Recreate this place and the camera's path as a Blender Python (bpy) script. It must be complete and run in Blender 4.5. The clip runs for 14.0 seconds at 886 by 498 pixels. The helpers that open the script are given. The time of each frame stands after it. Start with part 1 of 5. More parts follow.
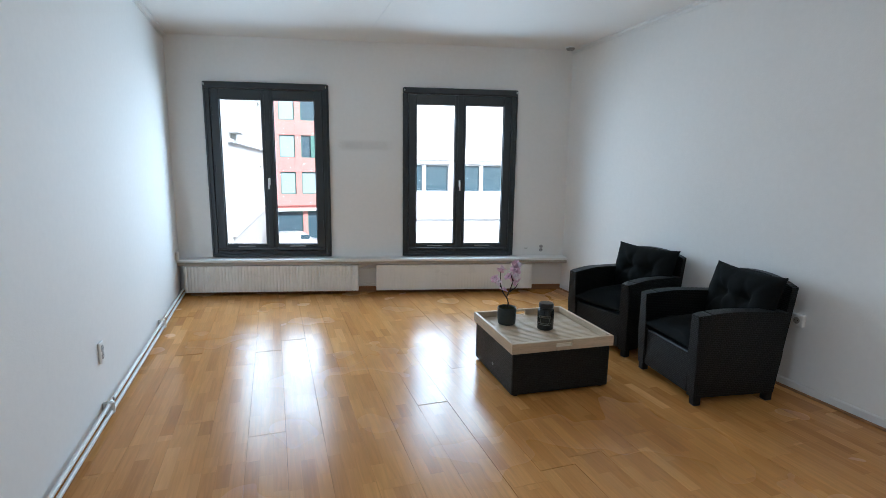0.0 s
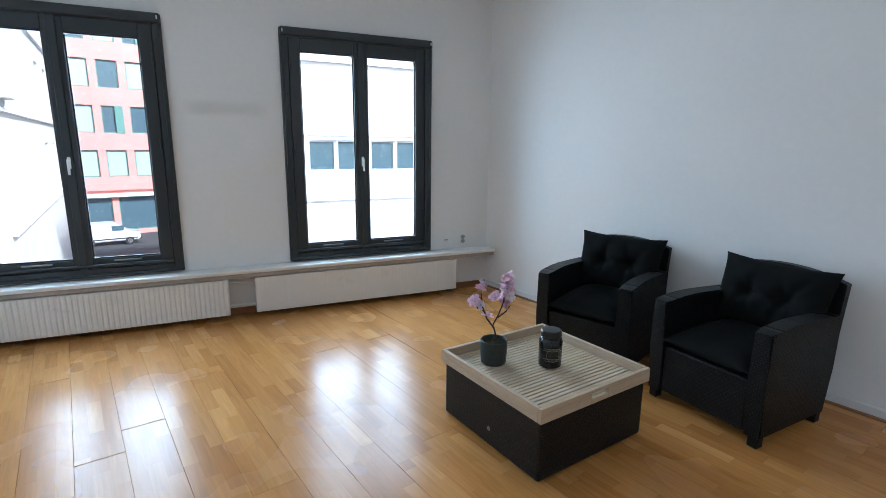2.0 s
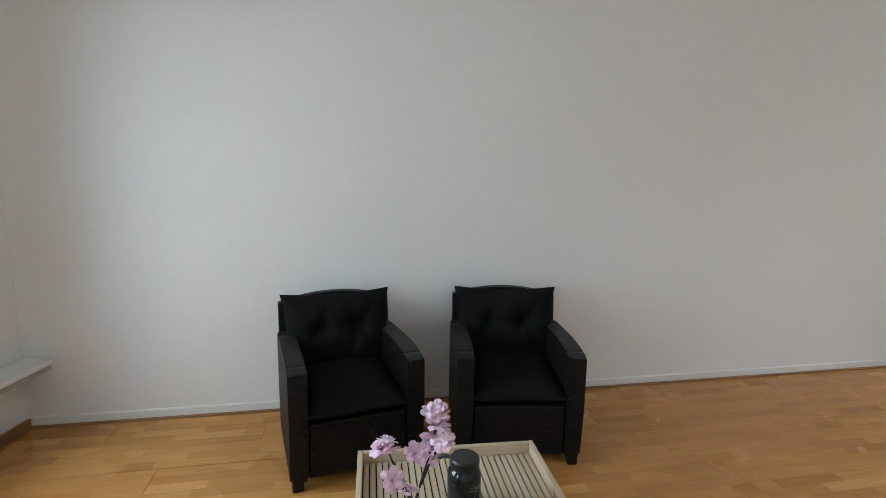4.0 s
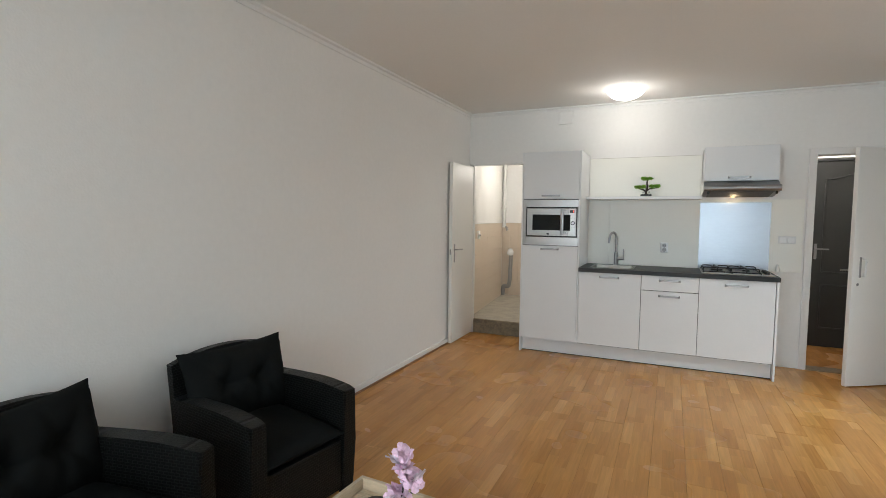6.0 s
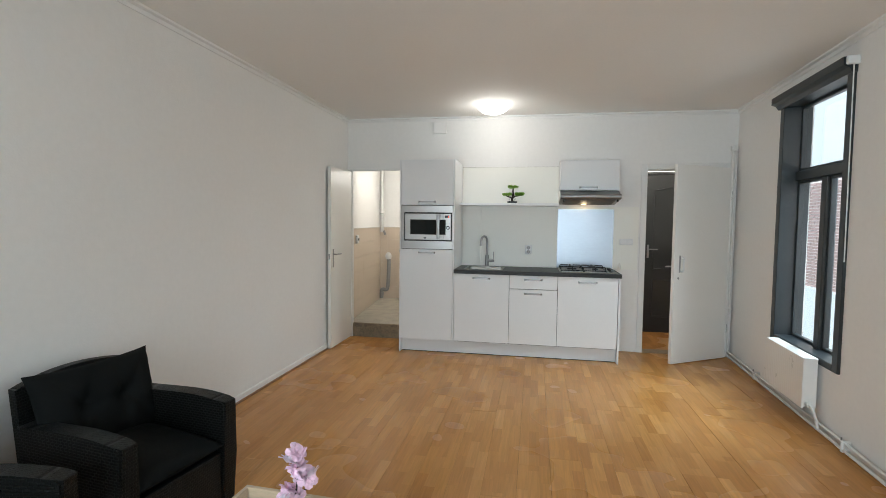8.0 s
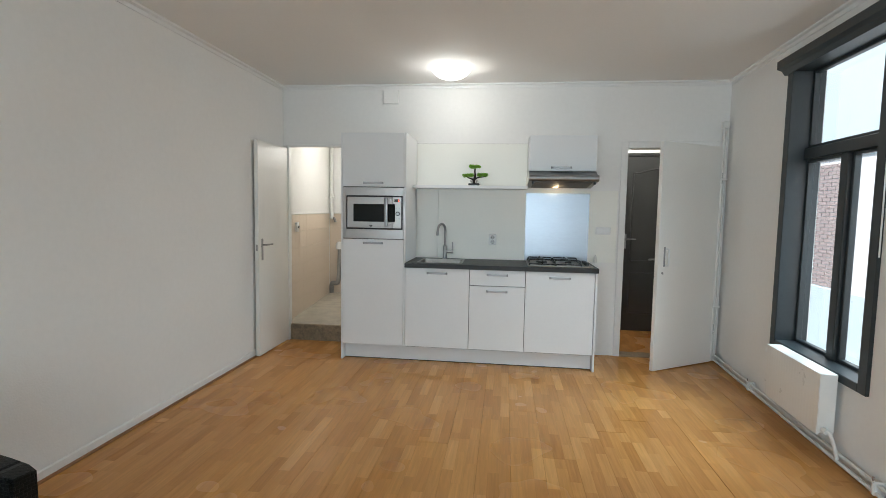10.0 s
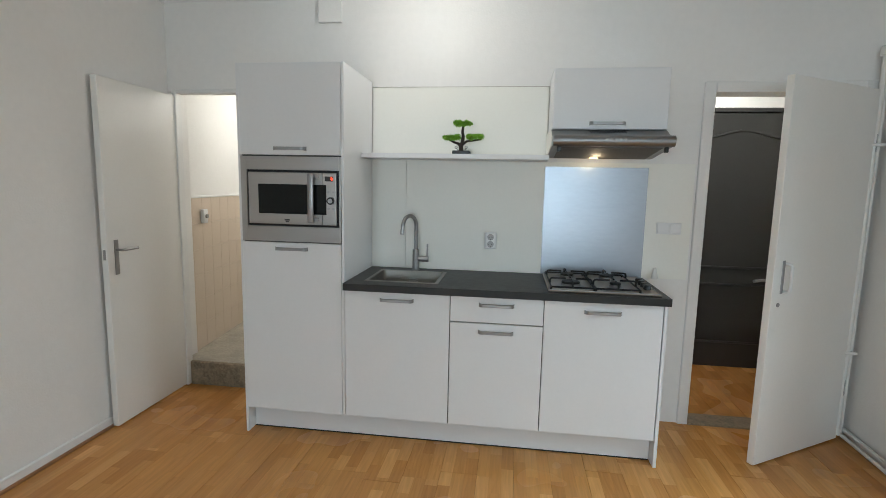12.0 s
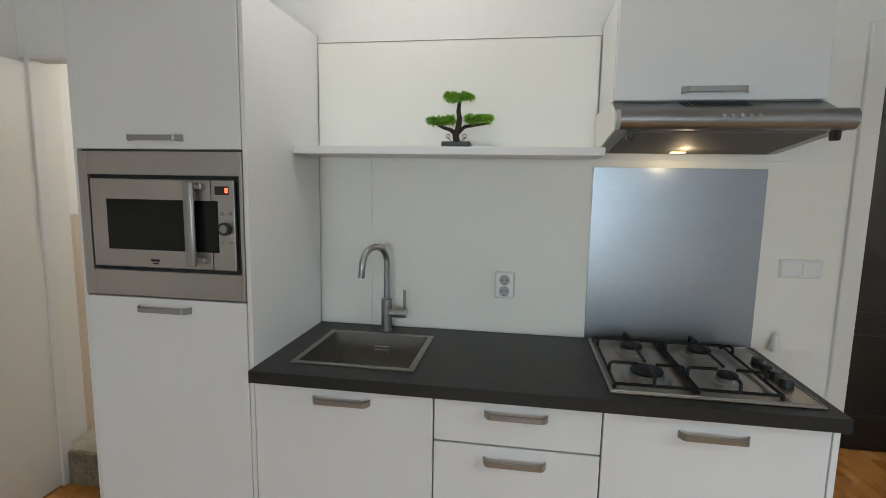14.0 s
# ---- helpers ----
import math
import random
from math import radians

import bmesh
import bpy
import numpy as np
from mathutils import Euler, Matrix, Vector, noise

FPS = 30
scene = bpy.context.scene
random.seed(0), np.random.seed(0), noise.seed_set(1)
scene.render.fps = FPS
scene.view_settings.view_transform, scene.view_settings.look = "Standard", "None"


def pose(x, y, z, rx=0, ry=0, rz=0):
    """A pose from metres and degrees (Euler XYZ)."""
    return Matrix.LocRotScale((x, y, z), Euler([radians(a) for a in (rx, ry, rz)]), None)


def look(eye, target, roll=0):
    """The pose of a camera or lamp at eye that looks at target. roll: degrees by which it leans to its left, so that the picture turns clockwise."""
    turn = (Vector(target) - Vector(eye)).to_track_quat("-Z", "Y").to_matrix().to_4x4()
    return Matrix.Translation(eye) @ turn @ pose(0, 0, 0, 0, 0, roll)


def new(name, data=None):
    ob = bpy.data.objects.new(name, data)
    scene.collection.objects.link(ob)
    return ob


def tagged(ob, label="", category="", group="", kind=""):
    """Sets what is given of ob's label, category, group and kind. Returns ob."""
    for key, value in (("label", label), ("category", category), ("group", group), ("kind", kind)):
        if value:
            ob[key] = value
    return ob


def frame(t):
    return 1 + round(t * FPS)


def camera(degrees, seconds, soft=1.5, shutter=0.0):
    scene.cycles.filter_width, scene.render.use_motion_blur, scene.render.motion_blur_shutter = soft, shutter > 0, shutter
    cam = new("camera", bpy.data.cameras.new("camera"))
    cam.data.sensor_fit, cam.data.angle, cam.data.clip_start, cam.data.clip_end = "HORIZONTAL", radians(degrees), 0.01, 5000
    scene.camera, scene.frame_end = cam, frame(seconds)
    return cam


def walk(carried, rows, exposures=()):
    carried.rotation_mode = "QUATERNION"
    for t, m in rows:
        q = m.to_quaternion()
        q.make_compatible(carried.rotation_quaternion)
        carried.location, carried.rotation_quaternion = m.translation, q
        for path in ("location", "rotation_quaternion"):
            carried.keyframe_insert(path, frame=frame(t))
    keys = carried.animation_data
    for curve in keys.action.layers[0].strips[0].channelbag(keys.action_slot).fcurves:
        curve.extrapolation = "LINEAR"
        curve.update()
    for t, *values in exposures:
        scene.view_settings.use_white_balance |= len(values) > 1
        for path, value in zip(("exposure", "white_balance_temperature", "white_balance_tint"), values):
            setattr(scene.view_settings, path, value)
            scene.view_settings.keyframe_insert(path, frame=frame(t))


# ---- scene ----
cam = camera(83.2, 14.0, soft=0.8)
PATH = [
    (0, (1.659, 1.518, 1.449), (2.294, 3.386, 1.119), 0.8),
    (0.5, (1.687, 1.662, 1.437), (2.322, 3.529, 1.105), 0.7),
    (1, (1.704, 2.015, 1.428), (2.396, 3.858, 1.076), 0.4),
    (1.5, (1.634, 2.442, 1.431), (2.501, 4.201, 1.037), 0.4),
    (2, (1.601, 2.947, 1.404), (2.775, 4.513, 0.993), 0.6),
    (2.5, (1.585, 3.42, 1.42), (3.074, 4.687, 0.997), 0.7),
    (3, (1.629, 3.916, 1.446), (3.409, 4.732, 1.04), 0.5),
    (3.2, (1.647, 4.137, 1.477), (3.516, 4.73, 1.086), 0.8),
    (5.3, (2.425, 5.648, 1.495), (3.708, 4.127, 1.289), 0.8),
    (5.5, (2.446, 5.718, 1.482), (3.623, 4.11, 1.305), 0.9),
    (6, (2.573, 5.884, 1.478), (3.402, 4.068, 1.346), 0.6),
    (6.5, (2.58, 5.955, 1.508), (3.214, 4.063, 1.373), 0.2),
    (7, (2.559, 5.992, 1.517), (3.081, 4.065, 1.39), 0.2),
    (7.5, (2.595, 6.014, 1.517), (3.006, 4.06, 1.395), 0.5),
    (8, (2.568, 6.012, 1.488), (2.927, 4.048, 1.377), 0.7),
    (8.5, (2.592, 5.97, 1.508), (2.89, 3.996, 1.389), 0.7),
    (8.7, (2.557, 5.93, 1.496), (2.846, 3.954, 1.378), 0.5),
    (10.8, (2.471, 4.426, 1.465), (2.697, 2.451, 1.243), 1.3),
    (11, (2.442, 4.227, 1.49), (2.69, 2.257, 1.249), 1.2),
    (11.5, (2.535, 3.764, 1.53), (2.775, 1.797, 1.266), 1.3),
    (12, (2.511, 3.269, 1.528), (2.774, 1.304, 1.267), 1.2),
    (12.5, (2.523, 2.83, 1.534), (2.804, 0.866, 1.278), 1.1),
    (13, (2.566, 2.431, 1.552), (2.857, 0.469, 1.293), 1.1),
    (13.5, (2.555, 2.142, 1.565), (2.854, 0.181, 1.308), 1.1),
    (14, (2.572, 2.047, 1.573), (2.881, 0.088, 1.313), 1.0),
]
walk(cam, [(t, look(e, g, r)) for t, e, g, r in PATH],
     [(0, 1.13, 5430, 7), (1.5, 1.16, 5200, 7), (3, 1.20, 5600, 8), (5.5, 1.10, 6450, 10), (8.5, 1.18, 6250, 8), (11, 1.07, 6150, 7), (12.5, 1.03, 6150, 7), (14, 0.94, 6350, 8)])


# ---- light ----
world = bpy.data.worlds.new("sky")
scene.world = world
world.use_nodes = True
wn, wl = world.node_tree.nodes, world.node_tree.links
sky = wn.new("ShaderNodeTexSky")
sky.sky_type, sky.sun_disc = "NISHITA", False
sky.sun_elevation, sky.sun_rotation = radians(36), radians(209)
sky.air_density, sky.dust_density = 1.0, 3.0
bg = wn["Background"]
bg.inputs["Strength"].default_value = 0.15
wl.new(sky.outputs["Color"], bg.inputs["Color"])


def lamp(name, kind, m, energy, colour=(1, 1, 1), **more):
    data = bpy.data.lights.new(name, kind)
    data.energy, data.color = energy, colour
    if kind == "AREA":
        data.shape, data.size, data.size_y, data.spread = "RECTANGLE", more["sx"], more["sy"], radians(more.get("spread", 180))
    elif kind == "SUN":
        data.angle = more["angle"]
    else:
        data.shadow_soft_size = more.get("radius", 0.05)
    ob = new(name, data)
    ob.matrix_world = m
    return ob


H = 2.745
WIN_WALL = pose(0.65, 7.56, 0, 0, 0, -12.33)      # along the street facade, y outward
LEFT_A = pose(0.385, -0.02, 0, 0, 0, 86.89)       # side wall with the courtyard window
LEFT_M = pose(0.553, 3.06, 0, 0, 0, 65.9)
LEFT_B = pose(0.705, 3.40, 0, 0, 0, 90.83)
RIGHT = pose(4.905, 6.63, 0, 0, 0, -90)
KITCHEN = pose(4.905, -0.02, 0, 0, 0, 180)
W1, W2, WZ0, WZ1 = 0.363, 2.45, 0.42, 2.28         # street windows: left ends along the wall, sill, head
WW = 1.287
W3A, W3B, W3Z0, W3Z1 = 1.14, 2.27, 0.48, 2.58      # courtyard window

lamp("sun", "SUN", look((0, 0, 30), (-20, 36, 0)), 4.0, (1, 0.95, 0.88), angle=radians(6))
for u, watts, out in ((W1, 25, 0.42), (W2, 26, 0.28)):
    lamp("sky_light", "AREA", WIN_WALL @ pose(u + WW / 2, out, 1.36, -74, 0, 0), watts, (0.75, 0.91, 1.0), sx=1.0, sy=1.5, spread=160)
lamp("sky_light", "AREA", LEFT_A @ pose((W3A + W3B) / 2, 0.50, 1.66, -42, 0, 0), 10, (0.75, 0.91, 1.0), sx=0.85, sy=1.5, spread=100)
lamp("ceiling_bulb", "POINT", pose(3.03, 0.585, H - 0.08), 3.1, (1, 0.96, 0.89), radius=0.14)
lamp("bathroom_bulb", "POINT", pose(4.25, -1.15, 2.26), 8, (1, 0.95, 0.86), radius=0.12)
# The hall's lamp is an unseen fill, added to brighten door and floor.
lamp("hall_fill", "POINT", pose(1.2, -0.75, 2.4), 6, (1, 0.95, 0.88), radius=0.08)
lamp("hood_bulb", "POINT", pose(2.02, 0.16, 1.682), 0.22, (1, 0.74, 0.44), radius=0.022)


# ---- materials ----
def material(name, colour, rough=0.5, metal=0.0, var=0.06, scale=3.0, fine=60.0, bump=0.1, bump_scale=200.0, gloss=0.5,
             stretch=(1, 1, 1), coat=0.0, rough_var=0.08, tone=None, height=0.002):
    """A surface with colour drift at two scales, uneven gloss and fine relief."""
    m = bpy.data.materials.new(name)
    m.use_nodes = True
    n, l = m.node_tree.nodes, m.node_tree.links
    b = n["Principled BSDF"]
    b.inputs["Metallic"].default_value = metal
    b.inputs["Specular IOR Level"].default_value = gloss
    b.inputs["Coat Weight"].default_value = coat
    b.inputs["Coat Roughness"].default_value = 0.1
    geo = n.new("ShaderNodeTexCoord")
    mp = n.new("ShaderNodeMapping")
    mp.inputs["Scale"].default_value = stretch
    l.new(geo.outputs["Object"], mp.inputs["Vector"])
    big, small = n.new("ShaderNodeTexNoise"), n.new("ShaderNodeTexNoise")
    big.inputs["Scale"].default_value, small.inputs["Scale"].default_value = scale, fine
    big.inputs["Detail"].default_value = small.inputs["Detail"].default_value = 5
    for k in (big, small):
        l.new(mp.outputs[0], k.inputs["Vector"])
    add = n.new("ShaderNodeMath")
    add.operation = "ADD"
    l.new(big.outputs[0], add.inputs[0])
    l.new(small.outputs[0], add.inputs[1])
    ramp = n.new("ShaderNodeMapRange")
    ramp.inputs["From Min"].default_value, ramp.inputs["From Max"].default_value = 0.6, 1.4
    l.new(add.outputs[0], ramp.inputs["Value"])
    mix = n.new("ShaderNodeMix")
    mix.data_type = "RGBA"
    dark = [c * (1 - var) for c in colour] if tone is None else tone
    light = [min(1, c * (1 + var)) for c in colour]
    mix.inputs["A"].default_value, mix.inputs["B"].default_value = (*dark, 1), (*light, 1)
    l.new(ramp.outputs[0], mix.inputs["Factor"])
    l.new(mix.outputs["Result"], b.inputs["Base Color"])
    rr = n.new("ShaderNodeMapRange")
    rr.inputs["To Min"].default_value, rr.inputs["To Max"].default_value = max(0.02, rough - rough_var), min(1, rough + rough_var)
    l.new(big.outputs[0], rr.inputs["Value"])
    l.new(rr.outputs[0], b.inputs["Roughness"])
    if bump:
        bn, bu = n.new("ShaderNodeTexNoise"), n.new("ShaderNodeBump")
        bn.inputs["Scale"].default_value, bn.inputs["Detail"].default_value = bump_scale, 3
        l.new(mp.outputs[0], bn.inputs["Vector"])
        bu.inputs["Strength"].default_value, bu.inputs["Distance"].default_value = bump, height
        l.new(bn.outputs[0], bu.inputs["Height"])
        l.new(bu.outputs[0], b.inputs["Normal"])
    return m


def glow(name, colour, strength):
    m = bpy.data.materials.new(name)
    m.use_nodes = True
    b = m.node_tree.nodes["Principled BSDF"]
    b.inputs["Base Color"].default_value = (*colour, 1)
    b.inputs["Emission Color"].default_value = (*colour, 1)
    b.inputs["Emission Strength"].default_value = strength
    return m


def glass_material(name, rough=0.0, tint=(1, 1, 1)):
    m = bpy.data.materials.new(name)
    m.use_nodes = True
    n, l = m.node_tree.nodes, m.node_tree.links
    n.remove(n["Principled BSDF"])
    tr, gl, mix, lw = (n.new("ShaderNodeBsdfTransparent"), n.new("ShaderNodeBsdfGlossy"), n.new("ShaderNodeMixShader"), n.new("ShaderNodeLayerWeight"))
    tr.inputs[0].default_value = (*tint, 1)
    gl.inputs["Roughness"].default_value = rough
    lw.inputs["Blend"].default_value = 0.5
    power, level = n.new("ShaderNodeMath"), n.new("ShaderNodeMath")
    power.operation, level.operation = "POWER", "MULTIPLY_ADD"
    power.inputs[1].default_value, level.inputs[1].default_value, level.inputs[2].default_value = 4.5, 0.7, 0.03
    l.new(lw.outputs["Facing"], power.inputs[0])
    l.new(power.outputs[0], level.inputs[0])
    l.new(level.outputs[0], mix.inputs[0])
    l.new(tr.outputs[0], mix.inputs[1])
    l.new(gl.outputs[0], mix.inputs[2])
    l.new(mix.outputs[0], n["Material Output"].inputs[0])
    return m


def plank_material(name, tones, strip=0.0643, stave=0.36):
    """Three-strip laminate: every board carries staves of differing wood tone, with grain along them."""
    m = bpy.data.materials.new(name)
    m.use_nodes = True
    n, l = m.node_tree.nodes, m.node_tree.links
    b = n["Principled BSDF"]
    tc, info, sep = n.new("ShaderNodeTexCoord"), n.new("ShaderNodeObjectInfo"), n.new("ShaderNodeSeparateXYZ")
    l.new(tc.outputs["Object"], sep.inputs[0])

    def op(kind, a, c=None, d=None):
        k = n.new("ShaderNodeMath")
        k.operation = kind
        for i, v in enumerate((a, c, d)):
            if v is None:
                continue
            if isinstance(v, (int, float)):
                k.inputs[i].default_value = v
            else:
                l.new(v, k.inputs[i])
        return k.outputs[0]
    rnd = info.outputs["Random"]
    xs = op("DIVIDE", sep.outputs["X"], strip)
    row = op("FLOOR", xs)
    ys = op("DIVIDE", op("ADD", sep.outputs["Y"], op("ADD", op("MULTIPLY", row, 0.137), op("MULTIPLY", rnd, 3.0))), stave)
    col = op("FLOOR", ys)
    key = n.new("ShaderNodeCombineXYZ")
    l.new(row, key.inputs[0]), l.new(col, key.inputs[1]), l.new(op("MULTIPLY", rnd, 91.0), key.inputs[2])
    white = n.new("ShaderNodeTexWhiteNoise")
    l.new(key.outputs[0], white.inputs["Vector"])
    ramp = n.new("ShaderNodeValToRGB")
    while len(ramp.color_ramp.elements) < len(tones):
        ramp.color_ramp.elements.new(0.5)
    for i, (e, c) in enumerate(zip(ramp.color_ramp.elements, tones)):
        e.position, e.color = i / (len(tones) - 1), (*c, 1)
    l.new(white.outputs["Value"], ramp.inputs[0])
    shift = n.new("ShaderNodeVectorMath")
    shift.operation = "MULTIPLY_ADD"
    shift.inputs[1].default_value = (38, 2.4, 10)
    l.new(tc.outputs["Object"], shift.inputs[0])
    l.new(white.outputs["Color"], shift.inputs[2])
    grain = n.new("ShaderNodeTexNoise")
    grain.inputs["Scale"].default_value, grain.inputs["Detail"].default_value, grain.inputs["Distortion"].default_value = 1.6, 6, 0.6
    l.new(shift.outputs[0], grain.inputs["Vector"])
    gr = n.new("ShaderNodeMapRange")
    gr.inputs["From Min"].default_value, gr.inputs["From Max"].default_value = 0.3, 0.7
    gr.inputs["To Min"].default_value, gr.inputs["To Max"].default_value = 0.86, 1.08
    l.new(grain.outputs[0], gr.inputs["Value"])
    fx, fy = op("FRACT", xs), op("FRACT", ys)
    ex = op("MINIMUM", fx, op("SUBTRACT", 1.0, fx))
    ey = op("MINIMUM", fy, op("SUBTRACT", 1.0, fy))
    line = op("MAXIMUM", op("LESS_THAN", ex, 0.010), op("LESS_THAN", ey, 0.0025))
    tone = op("SUBTRACT", gr.outputs[0], op("MULTIPLY", line, 0.10))
    mul = n.new("ShaderNodeMix")
    mul.data_type, mul.blend_type = "RGBA", "MULTIPLY"
    mul.inputs["Factor"].default_value = 1
    l.new(ramp.outputs[0], mul.inputs["A"])
    l.new(tone, mul.inputs["B"])
    l.new(mul.outputs["Result"], b.inputs["Base Color"])
    wear = n.new("ShaderNodeTexNoise")
    geo = n.new("ShaderNodeNewGeometry")
    wear.inputs["Scale"].default_value, wear.inputs["Detail"].default_value = 1.5, 2
    l.new(geo.outputs["Position"], wear.inputs["Vector"])
    wr = n.new("ShaderNodeMapRange")
    wr.inputs["From Min"].default_value, wr.inputs["From Max"].default_value = 0.3, 0.7
    wr.inputs["To Min"].default_value, wr.inputs["To Max"].default_value = 0.21, 0.30
    l.new(wear.outputs[0], wr.inputs["Value"])
    l.new(wr.outputs[0], b.inputs["Roughness"])
    bu = n.new("ShaderNodeBump")
    b.inputs["Specular IOR Level"].default_value = 0.27
    bu.inputs["Strength"].default_value, bu.inputs["Distance"].default_value = 0.10, 0.001
    l.new(grain.outputs[0], bu.inputs["Height"])
    l.new(bu.outputs[0], b.inputs["Normal"])
    return m


def weave_material(name, colour):
    """Flat woven synthetic rattan."""
    m = bpy.data.materials.new(name)
    m.use_nodes = True
    n, l = m.node_tree.nodes, m.node_tree.links
    b = n["Principled BSDF"]
    b.inputs["Roughness"].default_value = 0.5
    tc = n.new("ShaderNodeTexCoord")
    br = n.new("ShaderNodeTexBrick")
    br.inputs["Scale"].default_value = 1.0
    br.inputs["Brick Width"].default_value, br.inputs["Row Height"].default_value = 0.024, 0.0125
    br.inputs["Mortar Size"].default_value, br.inputs["Mortar Smooth"].default_value = 0.0022, 1.0
    sep, comb, add = n.new("ShaderNodeSeparateXYZ"), n.new("ShaderNodeCombineXYZ"), n.new("ShaderNodeMath")
    l.new(tc.outputs["Object"], sep.inputs[0])
    l.new(sep.outputs["X"], add.inputs[0]), l.new(sep.outputs["Y"], add.inputs[1])
    l.new(add.outputs[0], comb.inputs[0]), l.new(sep.outputs["Z"], comb.inputs[1])
    l.new(comb.outputs[0], br.inputs["Vector"])
    br.inputs["Color1"].default_value = (*colour, 1)
    b.inputs["Specular IOR Level"].default_value = 0.28
    br.inputs["Color2"].default_value = (*[c * 1.7 for c in colour], 1)
    br.inputs["Mortar"].default_value = (*[c * 0.4 for c in colour], 1)
    l.new(br.outputs["Color"], b.inputs["Base Color"])
    bu = n.new("ShaderNodeBump")
    bu.invert = True
    bu.inputs["Strength"].default_value, bu.inputs["Distance"].default_value = 1.0, 0.006
    l.new(br.outputs["Fac"], bu.inputs["Height"])
    l.new(bu.outputs[0], b.inputs["Normal"])
    return m


def stain_material(name, colour):
    """A worn stain that fades out towards its rim."""
    m = material(name, colour, 0.8, var=0.08, scale=12, bump=0.1)
    n, l = m.node_tree.nodes, m.node_tree.links
    tc, grad, ns, mul, tr, mix = (n.new(k) for k in ("ShaderNodeTexCoord", "ShaderNodeSeparateXYZ", "ShaderNodeTexNoise", "ShaderNodeMath", "ShaderNodeBsdfTransparent", "ShaderNodeMixShader"))
    fade = n.new("ShaderNodeMath")
    fade.operation = "MULTIPLY"
    for k, (axis, reach, most) in enumerate((("X", 0.25, 0.11), ("Z", 0.40, 1.0))):
        rim, soft = n.new("ShaderNodeMath"), n.new("ShaderNodeMapRange")
        rim.operation = "PINGPONG"
        rim.inputs[1].default_value = 0.5
        soft.interpolation_type = "SMOOTHSTEP"
        soft.inputs["From Max"].default_value, soft.inputs["To Max"].default_value = reach, most
        l.new(grad.outputs[axis], rim.inputs[0])
        l.new(rim.outputs[0], soft.inputs["Value"])
        l.new(soft.outputs[0], fade.inputs[k])
    ns.inputs["Scale"].default_value = 3
    mul.operation = "MULTIPLY"
    l.new(tc.outputs["Generated"], grad.inputs[0])
    l.new(tc.outputs["Object"], ns.inputs["Vector"])
    l.new(fade.outputs[0], mul.inputs[0])
    l.new(ns.outputs[0], mul.inputs[1])
    l.new(mul.outputs[0], mix.inputs[0])
    l.new(tr.outputs[0], mix.inputs[1])
    l.new(n["Principled BSDF"].outputs[0], mix.inputs[2])
    l.new(mix.outputs[0], n["Material Output"].inputs[0])
    return m


WALL = material("wall_paint", (0.84, 0.825, 0.80), 0.75, var=0.025, scale=1.3, fine=25, bump=0.35, bump_scale=90, gloss=0.25, height=0.003)
CEIL = material("ceiling_paint", (0.84, 0.82, 0.79), 0.8, var=0.02, scale=1.0, bump=0.15, bump_scale=120, gloss=0.2)
TRIM = material("white_gloss_paint", (0.80, 0.79, 0.77), 0.35, var=0.03, scale=5, bump=0.08, bump_scale=60)
DOORW = material("white_door_paint", (0.82, 0.80, 0.76), 0.38, var=0.02, scale=4, bump=0.06, bump_scale=80)
CAB = material("white_melamine", (0.78, 0.78, 0.78), 0.32, var=0.015, scale=6, bump=0.05, bump_scale=300)
CREAM = material("off_white_panel", (0.86, 0.85, 0.79), 0.45, var=0.015, scale=4, bump=0.04)
# Carcass colour darkened: the shade of the door gaps is put into it.
CARC = material("gap_shade_carcass", (0.07, 0.07, 0.07), 0.7)
# Near-black colour puts the shade between the tray slats into their base.
SEAM = material("slat_gap_shade", (0.025, 0.022, 0.02), 0.8)
FRAME = material("anthracite_frame_paint", (0.026, 0.032, 0.035), 0.36, gloss=0.5, var=0.12, scale=6, bump=0.12, bump_scale=70)
SEAL = material("black_seal", (0.01, 0.01, 0.01), 0.6)
STEEL = material("brushed_steel", (0.44, 0.42, 0.40), 0.32, 1.0, var=0.03, scale=4, fine=40, stretch=(1, 1, 12), bump=0)
# Warm reflections from the lit hood are put into this steel's tint.
HOBS = material("hob_steel_warm_tint", (0.42, 0.365, 0.305), 0.32, 1.0, var=0.05, scale=8, bump=0)
STEELH = material("brushed_steel_dark", (0.31, 0.315, 0.32), 0.42, 1.0, var=0.06, scale=4, fine=40, stretch=(1, 8, 8), bump=0)
CHROME = material("satin_nickel", (0.36, 0.355, 0.35), 0.36, 1.0, var=0.04)
SPLASH = material("brushed_aluminium", (0.36, 0.39, 0.43), 0.33, 1.0, var=0.05, scale=3, fine=18, stretch=(1, 1, 3), bump=0, rough_var=0.04)
SINK = material("sink_steel", (0.27, 0.255, 0.23), 0.36, 1.0, var=0.04, scale=6, bump=0)
TOP = material("charcoal_worktop", (0.018, 0.0175, 0.017), 0.45, gloss=0.4, var=0.25, scale=25, fine=160, bump=0.1, bump_scale=250)
BLACK = material("black_plastic", (0.012, 0.012, 0.012), 0.35)
IRON = material("black_enamel", (0.005, 0.005, 0.005), 0.45, gloss=0.3, bump=0.2)
DGLASS = material("dark_oven_glass", (0.007, 0.008, 0.007), 0.12, gloss=0.3, bump=0)
PLASTIC = material("white_plastic", (0.80, 0.80, 0.79), 0.3, var=0.01, bump=0)
RADI = material("radiator_enamel", (0.82, 0.80, 0.76), 0.3, var=0.02, scale=5, bump=0.03)
PIPE = material("painted_pipe", (0.76, 0.75, 0.72), 0.35, var=0.05, scale=20)
